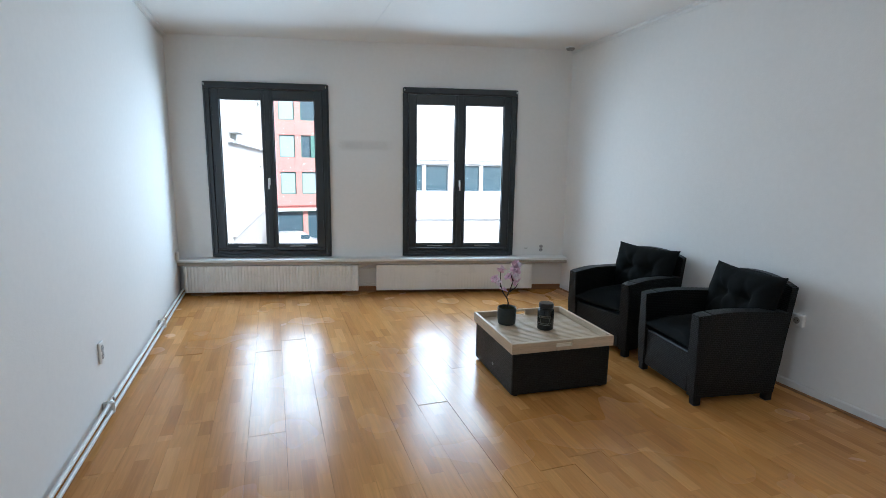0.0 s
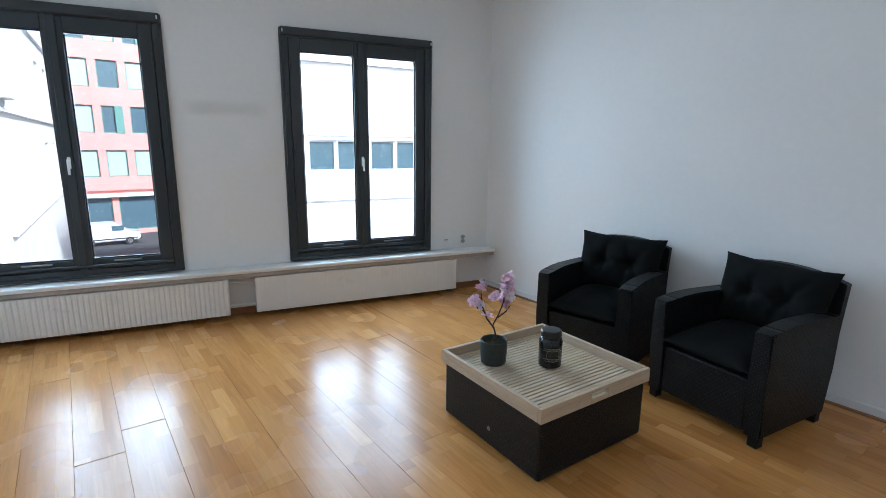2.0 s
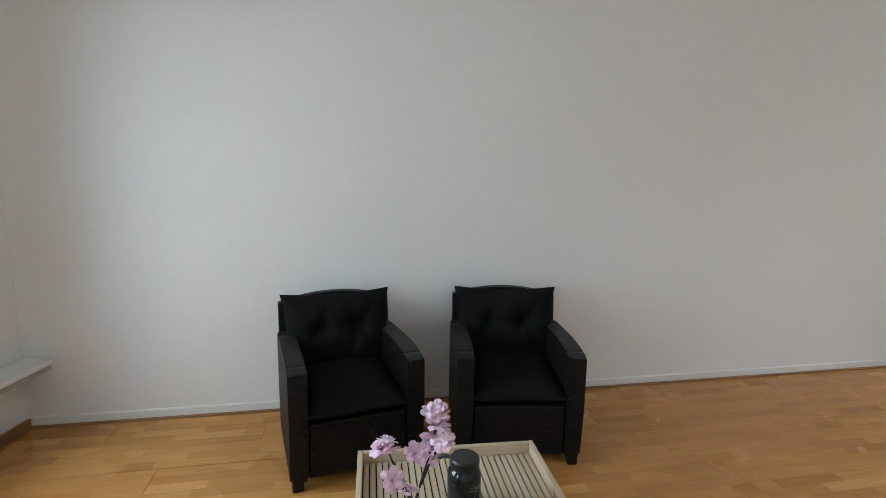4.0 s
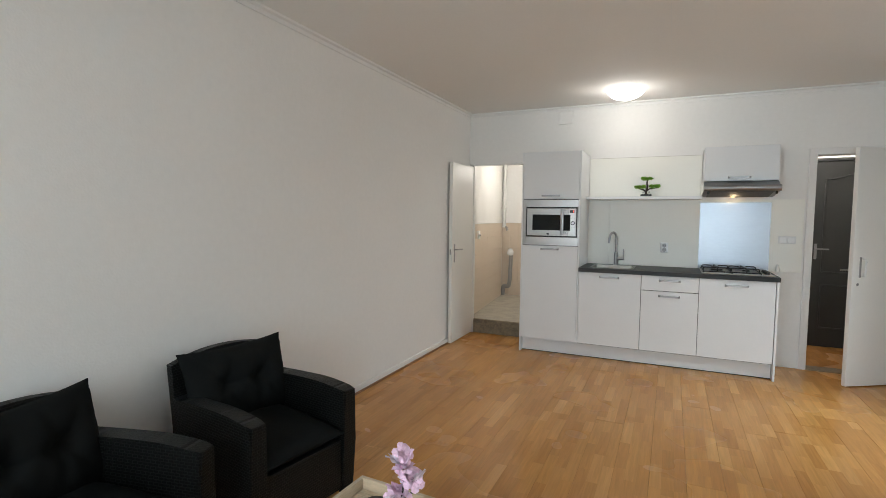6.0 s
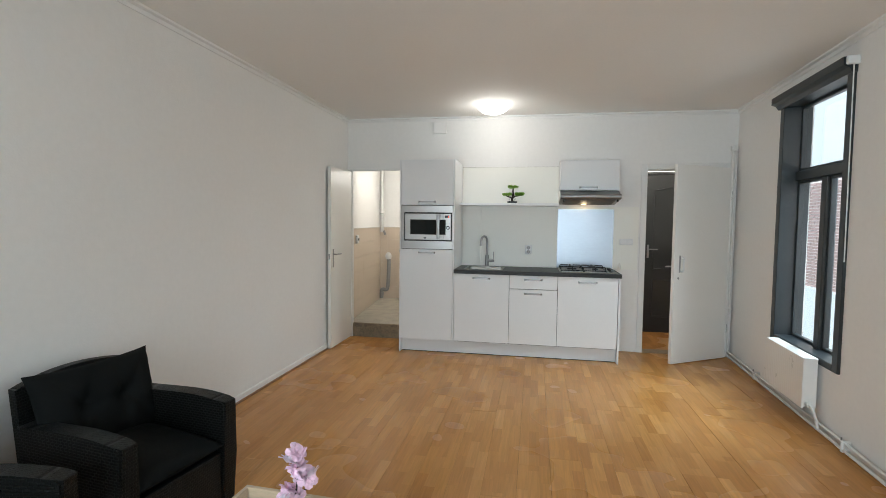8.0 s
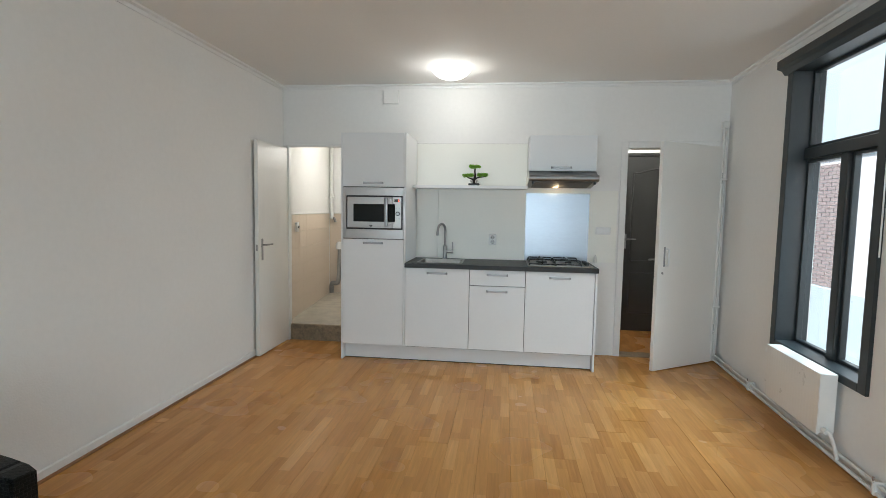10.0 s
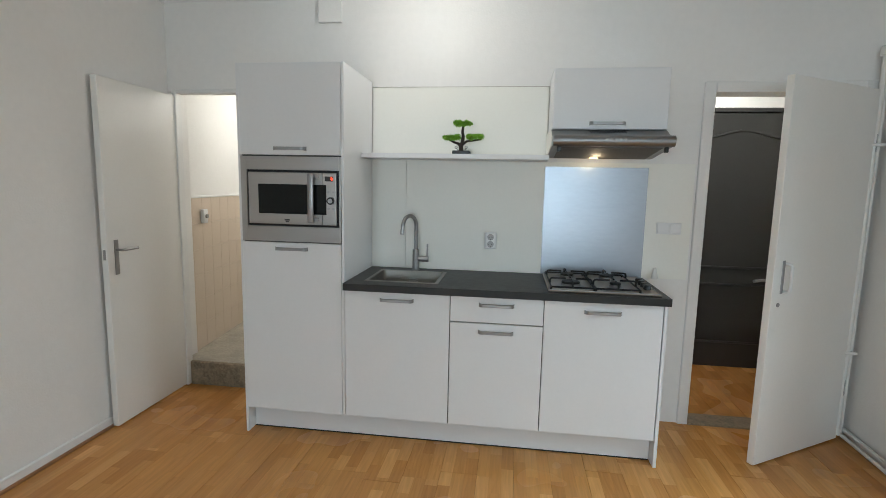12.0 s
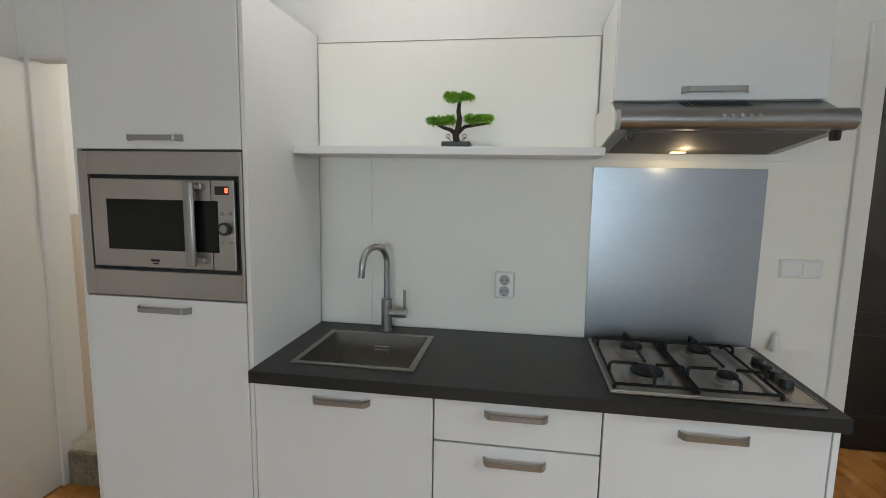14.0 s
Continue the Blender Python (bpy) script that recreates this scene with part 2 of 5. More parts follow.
DDOOR = material("dark_grey_door_paint", (0.031, 0.031, 0.029), 0.42, var=0.1, scale=5, bump=0.06)
TILE = material("beige_wall_tile", (0.66, 0.55, 0.44), 0.30, var=0.03, scale=8, bump=0.02)
SCREED = material("worn_concrete", (0.42, 0.38, 0.31), 0.85, var=0.25, scale=7, fine=60, bump=0.5, bump_scale=60, height=0.006)
SCREEDD = material("worn_concrete_edge", (0.25, 0.195, 0.13), 0.85, var=0.45, scale=14, fine=60, bump=0.6, bump_scale=60, height=0.008)
GREYPVC = material("grey_pvc", (0.30, 0.29, 0.27), 0.4, var=0.08)
FLOORM = plank_material("laminate_planks", [(0.449, 0.195, 0.05), (0.535, 0.248, 0.068), (0.589, 0.285, 0.081), (0.492, 0.22, 0.059), (0.674, 0.345, 0.109)])
SUB = material("underlay", (0.10, 0.06, 0.03), 0.9)
BASEB = material("wooden_floor_edge", (0.28, 0.13, 0.05), 0.5, var=0.2)
WICK = weave_material("black_wicker", (0.0034, 0.0036, 0.0032))
CUSH = material("charcoal_cushion_cloth", (0.0085, 0.0092, 0.0088), 0.95, var=0.25, scale=9, fine=300, bump=0.4, bump_scale=500, gloss=0.1)
WICKT = weave_material("dark_grey_wicker", (0.012, 0.012, 0.0112))
WOOD = material("limed_acacia", (0.56, 0.44, 0.30), 0.55, var=0.18, scale=4, fine=30, stretch=(1, 12, 12), bump=0.15, bump_scale=60)
WOODX = material("limed_acacia_slats", (0.52, 0.41, 0.29), 0.55, var=0.22, scale=5, fine=30, stretch=(12, 1, 12), bump=0.15, bump_scale=60)
SLATM = material("limed_acacia_pale", (0.60, 0.49, 0.36), 0.55, var=0.15, scale=4, fine=30, stretch=(1, 12, 12), bump=0.15, bump_scale=60)
POTM = material("dark_stone_pot", (0.030, 0.036, 0.033), 0.55, var=0.3, scale=30, bump=0.5, bump_scale=60, height=0.004)
SOIL = material("moss", (0.05, 0.05, 0.02), 0.95, var=0.4, scale=60, bump=0.6)
STEM = material("dark_branch", (0.028, 0.018, 0.014), 0.8, var=0.3, scale=60, bump=0.3)
PETAL = material("pink_silk_petals", (0.80, 0.56, 0.69), 0.8, var=0.18, scale=60, bump=0.1)
PETALW = material("pale_silk_petals", (0.85, 0.74, 0.81), 0.8, var=0.1, scale=60, bump=0.1)
LEAF = material("bright_plastic_moss", (0.20, 0.42, 0.03), 0.6, var=0.5, scale=70, bump=0.2)
JAR = material("black_jar_glass", (0.012, 0.014, 0.013), 0.12, var=0.1, bump=0)
JARP = material("jar_print", (0.16, 0.15, 0.11), 0.4)
OPAL = glow("opal_glass", (1.0, 0.97, 0.92), 3.5)
GLASS = glass_material("window_glass")
RED = glow("red_digit", (1.0, 0.08, 0.03), 4)
FILTER = material("grey_filter_mesh", (0.16, 0.155, 0.15), 0.7, 0.3, var=0.2, scale=60, fine=300, bump=0.4)
BATTEN = material("grey_brown_batten", (0.42, 0.38, 0.33), 0.6, var=0.15, scale=8)
STAIN = stain_material("yellowed_patch", (0.66, 0.63, 0.56))
WHITEB = material("white_render", (0.80, 0.80, 0.80), 0.8, var=0.04, scale=0.8, fine=4, bump=0.1, bump_scale=10)
PALEB = material("pale_brick_render", (0.62, 0.61, 0.57), 0.85, var=0.12, scale=1.5, fine=20, bump=0.2, bump_scale=14)
PINKB = material("pink_red_brick", (0.62, 0.27, 0.23), 0.85, var=0.12, scale=1.2, fine=25, bump=0.2, bump_scale=20)
GREENF = material("green_frame_paint", (0.10, 0.22, 0.18), 0.5)
BGLASS = material("far_window_glass", (0.07, 0.115, 0.14), 0.06, gloss=0.6, bump=0)
PALEBLUE = material("pale_blue_render", (0.55, 0.66, 0.70), 0.8, var=0.05, scale=1.2, fine=8)
BLIND = material("pale_blind", (0.33, 0.41, 0.41), 0.6)
ASPH = material("asphalt", (0.06, 0.06, 0.06), 0.9, var=0.15, scale=0.6, bump=0.3, bump_scale=40)
BRICKM = material("old_brick", (0.37, 0.30, 0.285), 0.9, var=0.2, scale=10, bump=0.2)
CARW = material("white_car_paint", (0.78, 0.78, 0.78), 0.2, coat=0.6, bump=0)
TYRE = material("tyre", (0.02, 0.02, 0.02), 0.8)


# ---- mesh helpers ----
def box(bm, x0, x1, y0, y1, z0, z1, bevel=0.0, seg=1):
    r = bmesh.ops.create_cube(bm, size=1)
    vs = r["verts"]
    bmesh.ops.scale(bm, vec=(x1 - x0, y1 - y0, z1 - z0), verts=vs)
    bmesh.ops.translate(bm, vec=((x0 + x1) / 2, (y0 + y1) / 2, (z0 + z1) / 2), verts=vs)
    if bevel:
        es = list({e for v in vs for e in v.link_edges})
        bmesh.ops.bevel(bm, geom=es, offset=bevel, segments=seg, affect="EDGES", profile=0.5)
    return vs


def boxes(*items, bevel=0.0, seg=1):
    bm = bmesh.new()
    for i in items:
        box(bm, *i, bevel=bevel, seg=seg)
    return bm


def tube(bm, pts, r, seg=10, r_end=None):
    """A round rod along points, with closed ends."""
    pts = [Vector(p) for p in pts]
    rings = []
    side = None
    for i, p in enumerate(pts):
        d = (pts[min(i + 1, len(pts) - 1)] - pts[max(i - 1, 0)]).normalized()
        if side is None:
            side = d.orthogonal().normalized()
        side = (side - d * side.dot(d)).normalized()
        up = d.cross(side)
        rr = r if r_end is None else r + (r_end - r) * i / (len(pts) - 1)
        rings.append([bm.verts.new(p + rr * (math.cos(a) * side + math.sin(a) * up)) for a in (2 * math.pi * k / seg for k in range(seg))])
    for a, b in zip(rings, rings[1:]):
        for k in range(seg):
            bm.faces.new((a[k], a[(k + 1) % seg], b[(k + 1) % seg], b[k]))
    bm.faces.new(rings[0][::-1]), bm.faces.new(rings[-1])
    return bm


def bend(pts, radius, n=5):
    """Points with their corners rounded off."""
    pts = [Vector(p) for p in pts]
    out = [pts[0]]
    for a, b, c in zip(pts, pts[1:], pts[2:]):
        p, q = b + (a - b).normalized() * radius, b + (c - b).normalized() * radius
        for k in range(n + 1):
            t = k / n
            out.append((1 - t) ** 2 * p + 2 * t * (1 - t) * b + t * t * q)
    return out + [pts[-1]]


def lathe(bm, profile, seg=28, at=(0, 0, 0)):
    """A turned shape: profile of (radius, height) from the bottom up; radius 0 closes it."""
    rings = []
    o = Vector(at)
    for r, z in profile:
        if r < 1e-5:
            rings.append([bm.verts.new(o + Vector((0, 0, z)))])
        else:
            rings.append([bm.verts.new(o + Vector((r * math.cos(2 * math.pi * k / seg), r * math.sin(2 * math.pi * k / seg), z))) for k in range(seg)])
    for a, b in zip(rings, rings[1:]):
        for k in range(seg):
            k2 = (k + 1) % seg
            if len(a) == 1 and len(b) > 1:
                bm.faces.new((a[0], b[k2], b[k]))
            elif len(b) == 1 and len(a) > 1:
                bm.faces.new((a[k], a[k2], b[0]))
            elif len(a) > 1:
                bm.faces.new((a[k], a[k2], b[k2], b[k]))
    return bm


def prism(bm, outline, x0, x1):
    """An outline of (y, z), extruded from x0 to x1."""
    a = [bm.verts.new((x0, y, z)) for y, z in outline]
    b = [bm.verts.new((x1, y, z)) for y, z in outline]
    n = len(a)
    for k in range(n):
        bm.faces.new((a[k], a[(k + 1) % n], b[(k + 1) % n], b[k]))
    bm.faces.new(a[::-1]), bm.faces.new(b)
    return bm


def mesh_of(bm, name, mat, smooth=False):
    bmesh.ops.recalc_face_normals(bm, faces=bm.faces[:])
    me = bpy.data.meshes.new(name)
    bm.to_mesh(me)
    bm.free()
    me.materials.append(mat)
    if smooth:
        for p in me.polygons:
            p.use_smooth = True
        me.set_sharp_from_angle(angle=radians(38))
    return me


def part(name, bm, mat, parent=None, label="", smooth=False, m=None):
    ob = new(name, mesh_of(bm, name, mat, smooth))
    if parent is not None:
        ob.parent = parent
    if m is not None:
        ob.matrix_basis = m
    return tagged(ob, label)


def thing(name, m, label, category, group="", kind=""):
    ob = new(name)
    ob.empty_display_size = 0.05
    ob.matrix_basis = m
    return tagged(ob, label, category, group, kind)


def piece(name, bm, mat, m=None, label="", category="", kind="structure", smooth=False, group=""):
    ob = part(name, bm, mat, None, "", smooth, m)
    return tagged(ob, label, category, group, kind)


def pierced(x0, x1, z0, z1, holes):
    """One sheet in the xz plane with rectangular holes (x0, x1, z0, z1)."""
    bm = bmesh.new()
    xs = sorted({x0, x1, *[v for h in holes for v in h[:2]]})
    zs = sorted({z0, z1, *[v for h in holes for v in h[2:]]})
    at = {}

    def vert(x, z):
        if (x, z) not in at:
            at[x, z] = bm.verts.new((x, 0, z))
        return at[x, z]
    for a, b in zip(xs, xs[1:]):
        for c, d in zip(zs, zs[1:]):
            mx, mz = (a + b) / 2, (c + d) / 2
            if not any(h[0] < mx < h[1] and h[2] < mz < h[3] for h in holes):
                bm.faces.new((vert(a, c), vert(b, c), vert(b, d), vert(a, d)))
    return bm


def thicken(bm, way):
    r = bmesh.ops.extrude_face_region(bm, geom=bm.faces[:])
    bmesh.ops.translate(bm, vec=way, verts=[v for v in r["geom"] if isinstance(v, bmesh.types.BMVert)])


# ---- structure ----
def wall(name, m, x0, x1, z1, thick, openings, label, mat=WALL):
    bm = pierced(x0, x1, -0.2, z1, openings)
    thicken(bm, (0, thick, 0))
    return piece(name, bm, mat, m, label, "wall")


wall("wall_street", WIN_WALL, -0.4, 4.36 + 0.5, H + 0.1, 0.32, [(W1 + 0.02, W1 + WW - 0.02, WZ0 + 0.01, WZ1 - 0.02), (W2 + 0.02, W2 + WW - 0.02, WZ0 + 0.01, WZ1 - 0.02)],
     "white painted street wall with two tall window openings")
wall("wall_court", LEFT_A, -0.3, 3.10, H + 0.1, 0.23, [(W3A + 0.02, W3B - 0.02, W3Z0 + 0.02, W3Z1 - 0.04)], "white painted side wall with one tall window opening")
wall("wall_side", LEFT_B, 0.0, 4.5, H + 0.1, 0.30, [], "plain white painted side wall")
wall("wall_side_joint", LEFT_M, 0.0, 0.373, H + 0.1, 0.30, [], "plain white painted stretch of side wall")
wall("wall_long", RIGHT, -0.4, 6.85, H + 0.1, 0.30, [], "long plain white painted wall behind the armchairs")
BX0, BX1, HX0, HX1 = 4.15, 4.85, 0.49, 1.333
wall("wall_kitchen", KITCHEN, 0.0, 4.9, H + 0.1, 0.14, [(0.003, 4.905 - BX0, -0.2, 2.12), (4.905 - HX1, 4.905 - HX0, -0.2, 2.115)], "white painted kitchen wall with two doorways")

piece("ceiling", boxes((-0.2, 5.4, -0.3, 8.2, H, H + 0.15)), CEIL, label="white painted ceiling with fine panel joints", category="ceiling")
bm = bmesh.new()
for xx in (2.62,):
    box(bm, xx - 0.0015, xx + 0.0015, 0, 7.5, H - 0.0025, H + 0.001)
piece("ceiling_joints", bm, TRIM, label="thin joints between ceiling panels", category="ceiling")

COVE = [(0.0, 0.0), (-0.035, 0.0), (-0.032, -0.012), (-0.012, -0.020), (-0.008, -0.045), (0.0, -0.045)]
for nm, m, x1 in (("trim_court", LEFT_A, 3.1), ("trim_joint", LEFT_M, 0.37), ("trim_side", LEFT_B, 4.18), ("trim_long", RIGHT, 6.65), ("trim_kitchen", KITCHEN, 4.55)):
    piece(nm, prism(bmesh.new(), [(y, H + z) for y, z in COVE], 0.0, x1), TRIM, m, "white painted ceiling moulding along the wall", "moulding")
BB = [(0.0, 0.0), (-0.012, 0.0), (-0.012, 0.055), (-0.006, 0.062), (0.0, 0.062)]
piece("baseboard_long", prism(bmesh.new(), BB, 0.0, 6.64), TRIM, RIGHT, "low white skirting board along the long wall", "skirting board")
piece("baseboard_edge", prism(bmesh.new(), [(-0.012, 0), (-0.026, 0), (-0.024, 0.010), (-0.012, 0.014)], 0.0, 6.64), BASEB, RIGHT, "brown wooden edge strip on the floor", "floor trim")
piece("baseboard_street", prism(bmesh.new(), [(0, 0), (-0.014, 0), (-0.014, 0.06), (0, 0.06)], 0.0, 4.34), BASEB, WIN_WALL, "dark brown skirting below the radiators", "skirting board")
piece("subfloor", boxes((-0.1, 5.3, -0.16, 8.0, -0.15, -0.012)), SUB, label="dark underlay below the planks", category="floor")


def wpart(name, bm, mat, th, label="", smooth=False):
    """A part given in world coordinates, under a thing."""
    return part(name, bm, mat, th, label, smooth, th.matrix_basis.inverted())


# ---- windows ----
def pane_frame(bm, x0, x1, z0, z1, w, y0, y1, bottom=None, bevel=0.004):
    b = w if bottom is None else bottom
    box(bm, x0, x0 + w, y0, y1, z0, z1, bevel)
    box(bm, x1 - w, x1, y0, y1, z0, z1, bevel)
    box(bm, x0 + w, x1 - w, y0, y1, z1 - w, z1, bevel)
    box(bm, x0 + w, x1 - w, y0, y1, z0, z0 + b, bevel)


def round_corners(bm, x0, x1, z0, z1, r, y0, y1, n=5):
    """Fills the corners of a rectangular opening, so that it has rounded corners."""
    for cx, cz, sx, sz in ((x0, z0, 1, 1), (x1, z0, -1, 1), (x0, z1, 1, -1), (x1, z1, -1, -1)):
        pts = [(cx, cz)] + [(cx + sx * r * (1 - math.sin(a)), cz + sz * r * (1 - math.cos(a))) for a in (math.pi / 2 * k / n for k in range(n + 1))]
        a = [bm.verts.new((x, y0, z)) for x, z in pts]
        b = [bm.verts.new((x, y1, z)) for x, z in pts]
        for k in range(len(a)):
            j = (k + 1) % len(a)
            bm.faces.new((a[k], a[j], b[j], b[k]))
        bm.faces.new(a), bm.faces.new(b[::-1])


def street_window(name, u):
    th = thing(name, WIN_WALL @ pose(u, 0, 0), "tall anthracite double casement window with closed sashes and a slim blind box", "window", kind="structure")
    bm = bmesh.new()
    pane_frame(bm, 0, WW, WZ0, WZ1, 0.062, -0.032, 0.12, 0.065)
    box(bm, 0.062, WW - 0.062, -0.012, 0.05, WZ0 + 0.028, WZ0 + 0.040, 0.002)
    box(bm, 0.02, WW - 0.02, -0.048, -0.031, WZ0 + 0.004, WZ0 + 0.028, 0.004)
    for x in (0.012, WW - 0.026):
        box(bm, x, x + 0.014, -0.042, -0.031, WZ0 + 0.03, WZ1 - 0.064, 0.004)
    part("window_frame", bm, FRAME, th)
    part("drip_rail", boxes((0.066, WW - 0.066, -0.046, -0.021, WZ0 + 0.078, WZ0 + 0.098), bevel=0.006, seg=2), FRAME, th)
    blind = part("blind_box", boxes((0.004, WW - 0.004, -0.058, 0.0, WZ1 - 0.062, WZ1 + 0.004), bevel=0.012, seg=2), FRAME, th, "anthracite roller blind box")
    for x in (0.016, WW - 0.026):
        part("end_clip", boxes((x, x + 0.010, -0.064, -0.056, WZ1 - 0.040, WZ1 - 0.014), bevel=0.003), PLASTIC, blind, "small white clip")
    for a, b, ga, gb in ((0.064, 0.640, 0.150, 0.585), (0.644, WW - 0.064, 0.700, 1.137)):
        bm = bmesh.new()
        z0, z1 = WZ0 + 0.067, WZ1 - 0.066
        gz0, gz1 = 0.555, 2.115
        box(bm, a, ga, -0.020, 0.045, z0, z1, 0.006, 2)
        box(bm, gb, b, -0.020, 0.045, z0, z1, 0.006, 2)
        box(bm, ga, gb, -0.020, 0.045, gz1, z1, 0.004)
        box(bm, ga, gb, -0.020, 0.045, z0, gz0, 0.004)
        round_corners(bm, ga, gb, gz0, gz1, 0.030, -0.016, 0.030)
        sash = part("sash", bm, FRAME, th)
        bm = bmesh.new()
        pane_frame(bm, ga - 0.001, gb + 0.001, gz0 - 0.001, gz1 + 0.001, 0.010, -0.006, 0.010, bevel=0)
        part("glazing_seal", bm, SEAL, sash, "black rubber glazing seal")
        g = part("pane", boxes((ga + 0.004, gb - 0.004, 0.000, 0.006, gz0 + 0.004, gz1 - 0.004)), GLASS, sash, "clear glass pane")
        g.visible_shadow = False
        bm = bmesh.new()
        mid = (ga + gb) / 2
        box(bm, mid - 0.09, mid + 0.09, -0.030, -0.018, gz0 - 0.024, gz0 - 0.012, 0.003)
        part("bottom_grip", bm, CHROME, sash, "thin metal grip strip")
        for hz in (0.75, 1.35, 1.95):
            hx = a + 0.012 if ga < 0.4 else b - 0.012
            part("hinge", tube(bmesh.new(), [(hx, -0.024, hz), (hx, -0.024, hz + 0.07)], 0.007, 8), FRAME, sash)
    part("meeting_bead", boxes((0.615, 0.668, -0.034, -0.018, WZ0 + 0.05, WZ1 - 0.064), bevel=0.006, seg=2), FRAME, th)
    hd = part("window_handle", boxes((0.632, 0.652, -0.042, -0.032, 1.21, 1.29), bevel=0.004), PLASTIC, th, "white window handle")
    part("lever", tube(bmesh.new(), bend([(0.642, -0.04, 1.27), (0.642, -0.072, 1.27), (0.642, -0.072, 1.17)], 0.012), 0.008, 8), PLASTIC, hd, smooth=True)
    cord = bmesh.new()
    cx = -0.008 if u < 1 else WW + 0.008
    tube(cord, [(cx, -0.03, WZ1 - 0.02), (cx, -0.026, 1.2)], 0.0035, 6)
    part("blind_cord", cord, PLASTIC, th, "thin white blind cord")
    return th


street_window("window_1", W1)
street_window("window_2", W2)

th = thing("window_3", LEFT_A, "tall anthracite fixed window with a transom and two lower panes", "window", kind="structure")
bm = bmesh.new()
pane_frame(bm, W3A, W3B, W3Z0, W3Z1, 0.075, -0.02, 0.20, 0.05)
part("window_frame", bm, FRAME, th)
bm = bmesh.new()
box(bm, W3A + 0.075, W3B - 0.075, 0.09, 0.17, 1.87, 1.95, 0.006)
part("transom", bm, FRAME, th)
bm = bmesh.new()
box(bm, 1.665, 1.745, 0.09, 0.17, W3Z0 + 0.05, 1.87, 0.006)
part("mullion", bm, FRAME, th)
for a, b, z0, z1 in ((W3A + 0.075, W3B - 0.075, 1.95, W3Z1 - 0.075), (W3A + 0.075, 1.665, W3Z0 + 0.05, 1.87), (1.745, W3B - 0.075, W3Z0 + 0.05, 1.87)):
    bm = bmesh.new()
    pane_frame(bm, a, b, z0, z1, 0.022, 0.115, 0.155, bevel=0.003)
    bead = part("glazing_bead", bm, FRAME, th)
    g = part("pane", boxes((a + 0.02, b - 0.02, 0.132, 0.138, z0 + 0.02, z1 - 0.02)), GLASS, bead, "clear glass pane")
    g.visible_shadow = False
bb = part("blind_box", prism(bmesh.new(), [(0, 2.50), (-0.03, 2.50), (-0.05, 2.53), (-0.085, 2.545), (-0.085, 2.60), (0, 2.60)], W3A - 0.03, W3B + 0.01), FRAME, th, "anthracite roller blind box")
part("end_bracket", boxes((W3B + 0.012, W3B + 0.042, -0.075, -0.001, 2.545, 2.60), bevel=0.006), PLASTIC, th, "white blind bracket")
part("blind_cord", tube(bmesh.new(), [(W3B + 0.02, -0.03, 2.55), (W3B + 0.022, -0.024, 1.25)], 0.004, 6), PLASTIC, th, "white blind cord")

# sill and what lies below it
piece("window_sill", boxes((0.02, 4.36, -0.165, -0.001, 0.380, 0.410), bevel=0.006, seg=2), TRIM, WIN_WALL, "long white painted window sill with worn edges", "window sill")
piece("sill_batten", boxes((0.02, 4.36, -0.145, -0.001, 0.345, 0.379)), BATTEN, WIN_WALL, "grey-brown batten below the window sill", "trim")


def radiator(name, m, width, z0, z1, depth, label, ribs=True, back=True):
    th = thing(name, m, label, "radiator")
    bm = bmesh.new()
    n = int(width / 0.0333)
    step = width / n
    prof = []
    for k in range(n):
        x = k * step
        d = 0.006 if ribs else 0.0012
        prof += [(x, 0.0), (x + step * 0.12, -d * 0.2), (x + step * 0.30, -d), (x + step * 0.70, -d), (x + step * 0.88, -d * 0.2)]
    prof.append((width, 0.0))
    lo = [bm.verts.new((x, y - depth, z0)) for x, y in prof]
    hi = [bm.verts.new((x, y - depth, z1)) for x, y in prof]
    for a, b, c, d in zip(lo, lo[1:], hi[1:], hi):
        bm.faces.new((a, b, c, d))
    box(bm, 0, width, -depth + 0.001, -depth + 0.014, z0, z1)
    part("front_panel", bm, RADI, th, smooth=True)
    part("back_panel", boxes((0.004, width - 0.004, -0.045, -0.03, z0, z1)), RADI, th)
    bm = boxes((0, width, -depth + 0.012, -0.03, z1 - 0.012, z1 + 0.002), bevel=0.002)
    part("top_grille", bm, RADI, th)
    for x in (-0.002, width - 0.006):
        part("side_cover", boxes((x, x + 0.008, -depth + 0.004, -0.03, z0 + 0.012, z1), bevel=0.002), RADI, th)
    for x in (0.12, width - 0.12):
        part("bracket", boxes((x, x + 0.03, -0.03, -0.001, z0 + 0.03, z1 - 0.03)), PIPE, th)
    return th


radiator("radiator", WIN_WALL @ pose(0.09, 0, 0), 1.86, 0.048, 0.335, 0.150, "long low white ribbed panel radiator under the sill")
radiator("radiator", WIN_WALL @ pose(2.15, 0, 0), 1.80, 0.048, 0.335, 0.150, "long low white smooth panel radiator under the sill", ribs=False)
radiator("radiator", LEFT_A @ pose(1.35, 0, 0), 0.69, 0.155, 0.525, 0.125, "short white double panel radiator under the courtyard window", ribs=False)
for z in (0.10, 0.29):
    piece("link_pipe", tube(bmesh.new(), [(1.952, -0.07, z), (2.148, -0.07, z)], 0.011, 8), PIPE, WIN_WALL, "short white pipe linking the two long radiators", "pipe", kind="", smooth=True, group="link pipes")
bm = bmesh.new()
tube(bm, bend([(2.06, -0.09, 0.19), (2.12, -0.09, 0.19), (2.12, -0.05, 0.07), (2.12, -0.05, 0.04)], 0.03), 0.011, 8)
tube(bm, [(2.045, -0.09, 0.19), (2.085, -0.09, 0.19)], 0.017, 10)
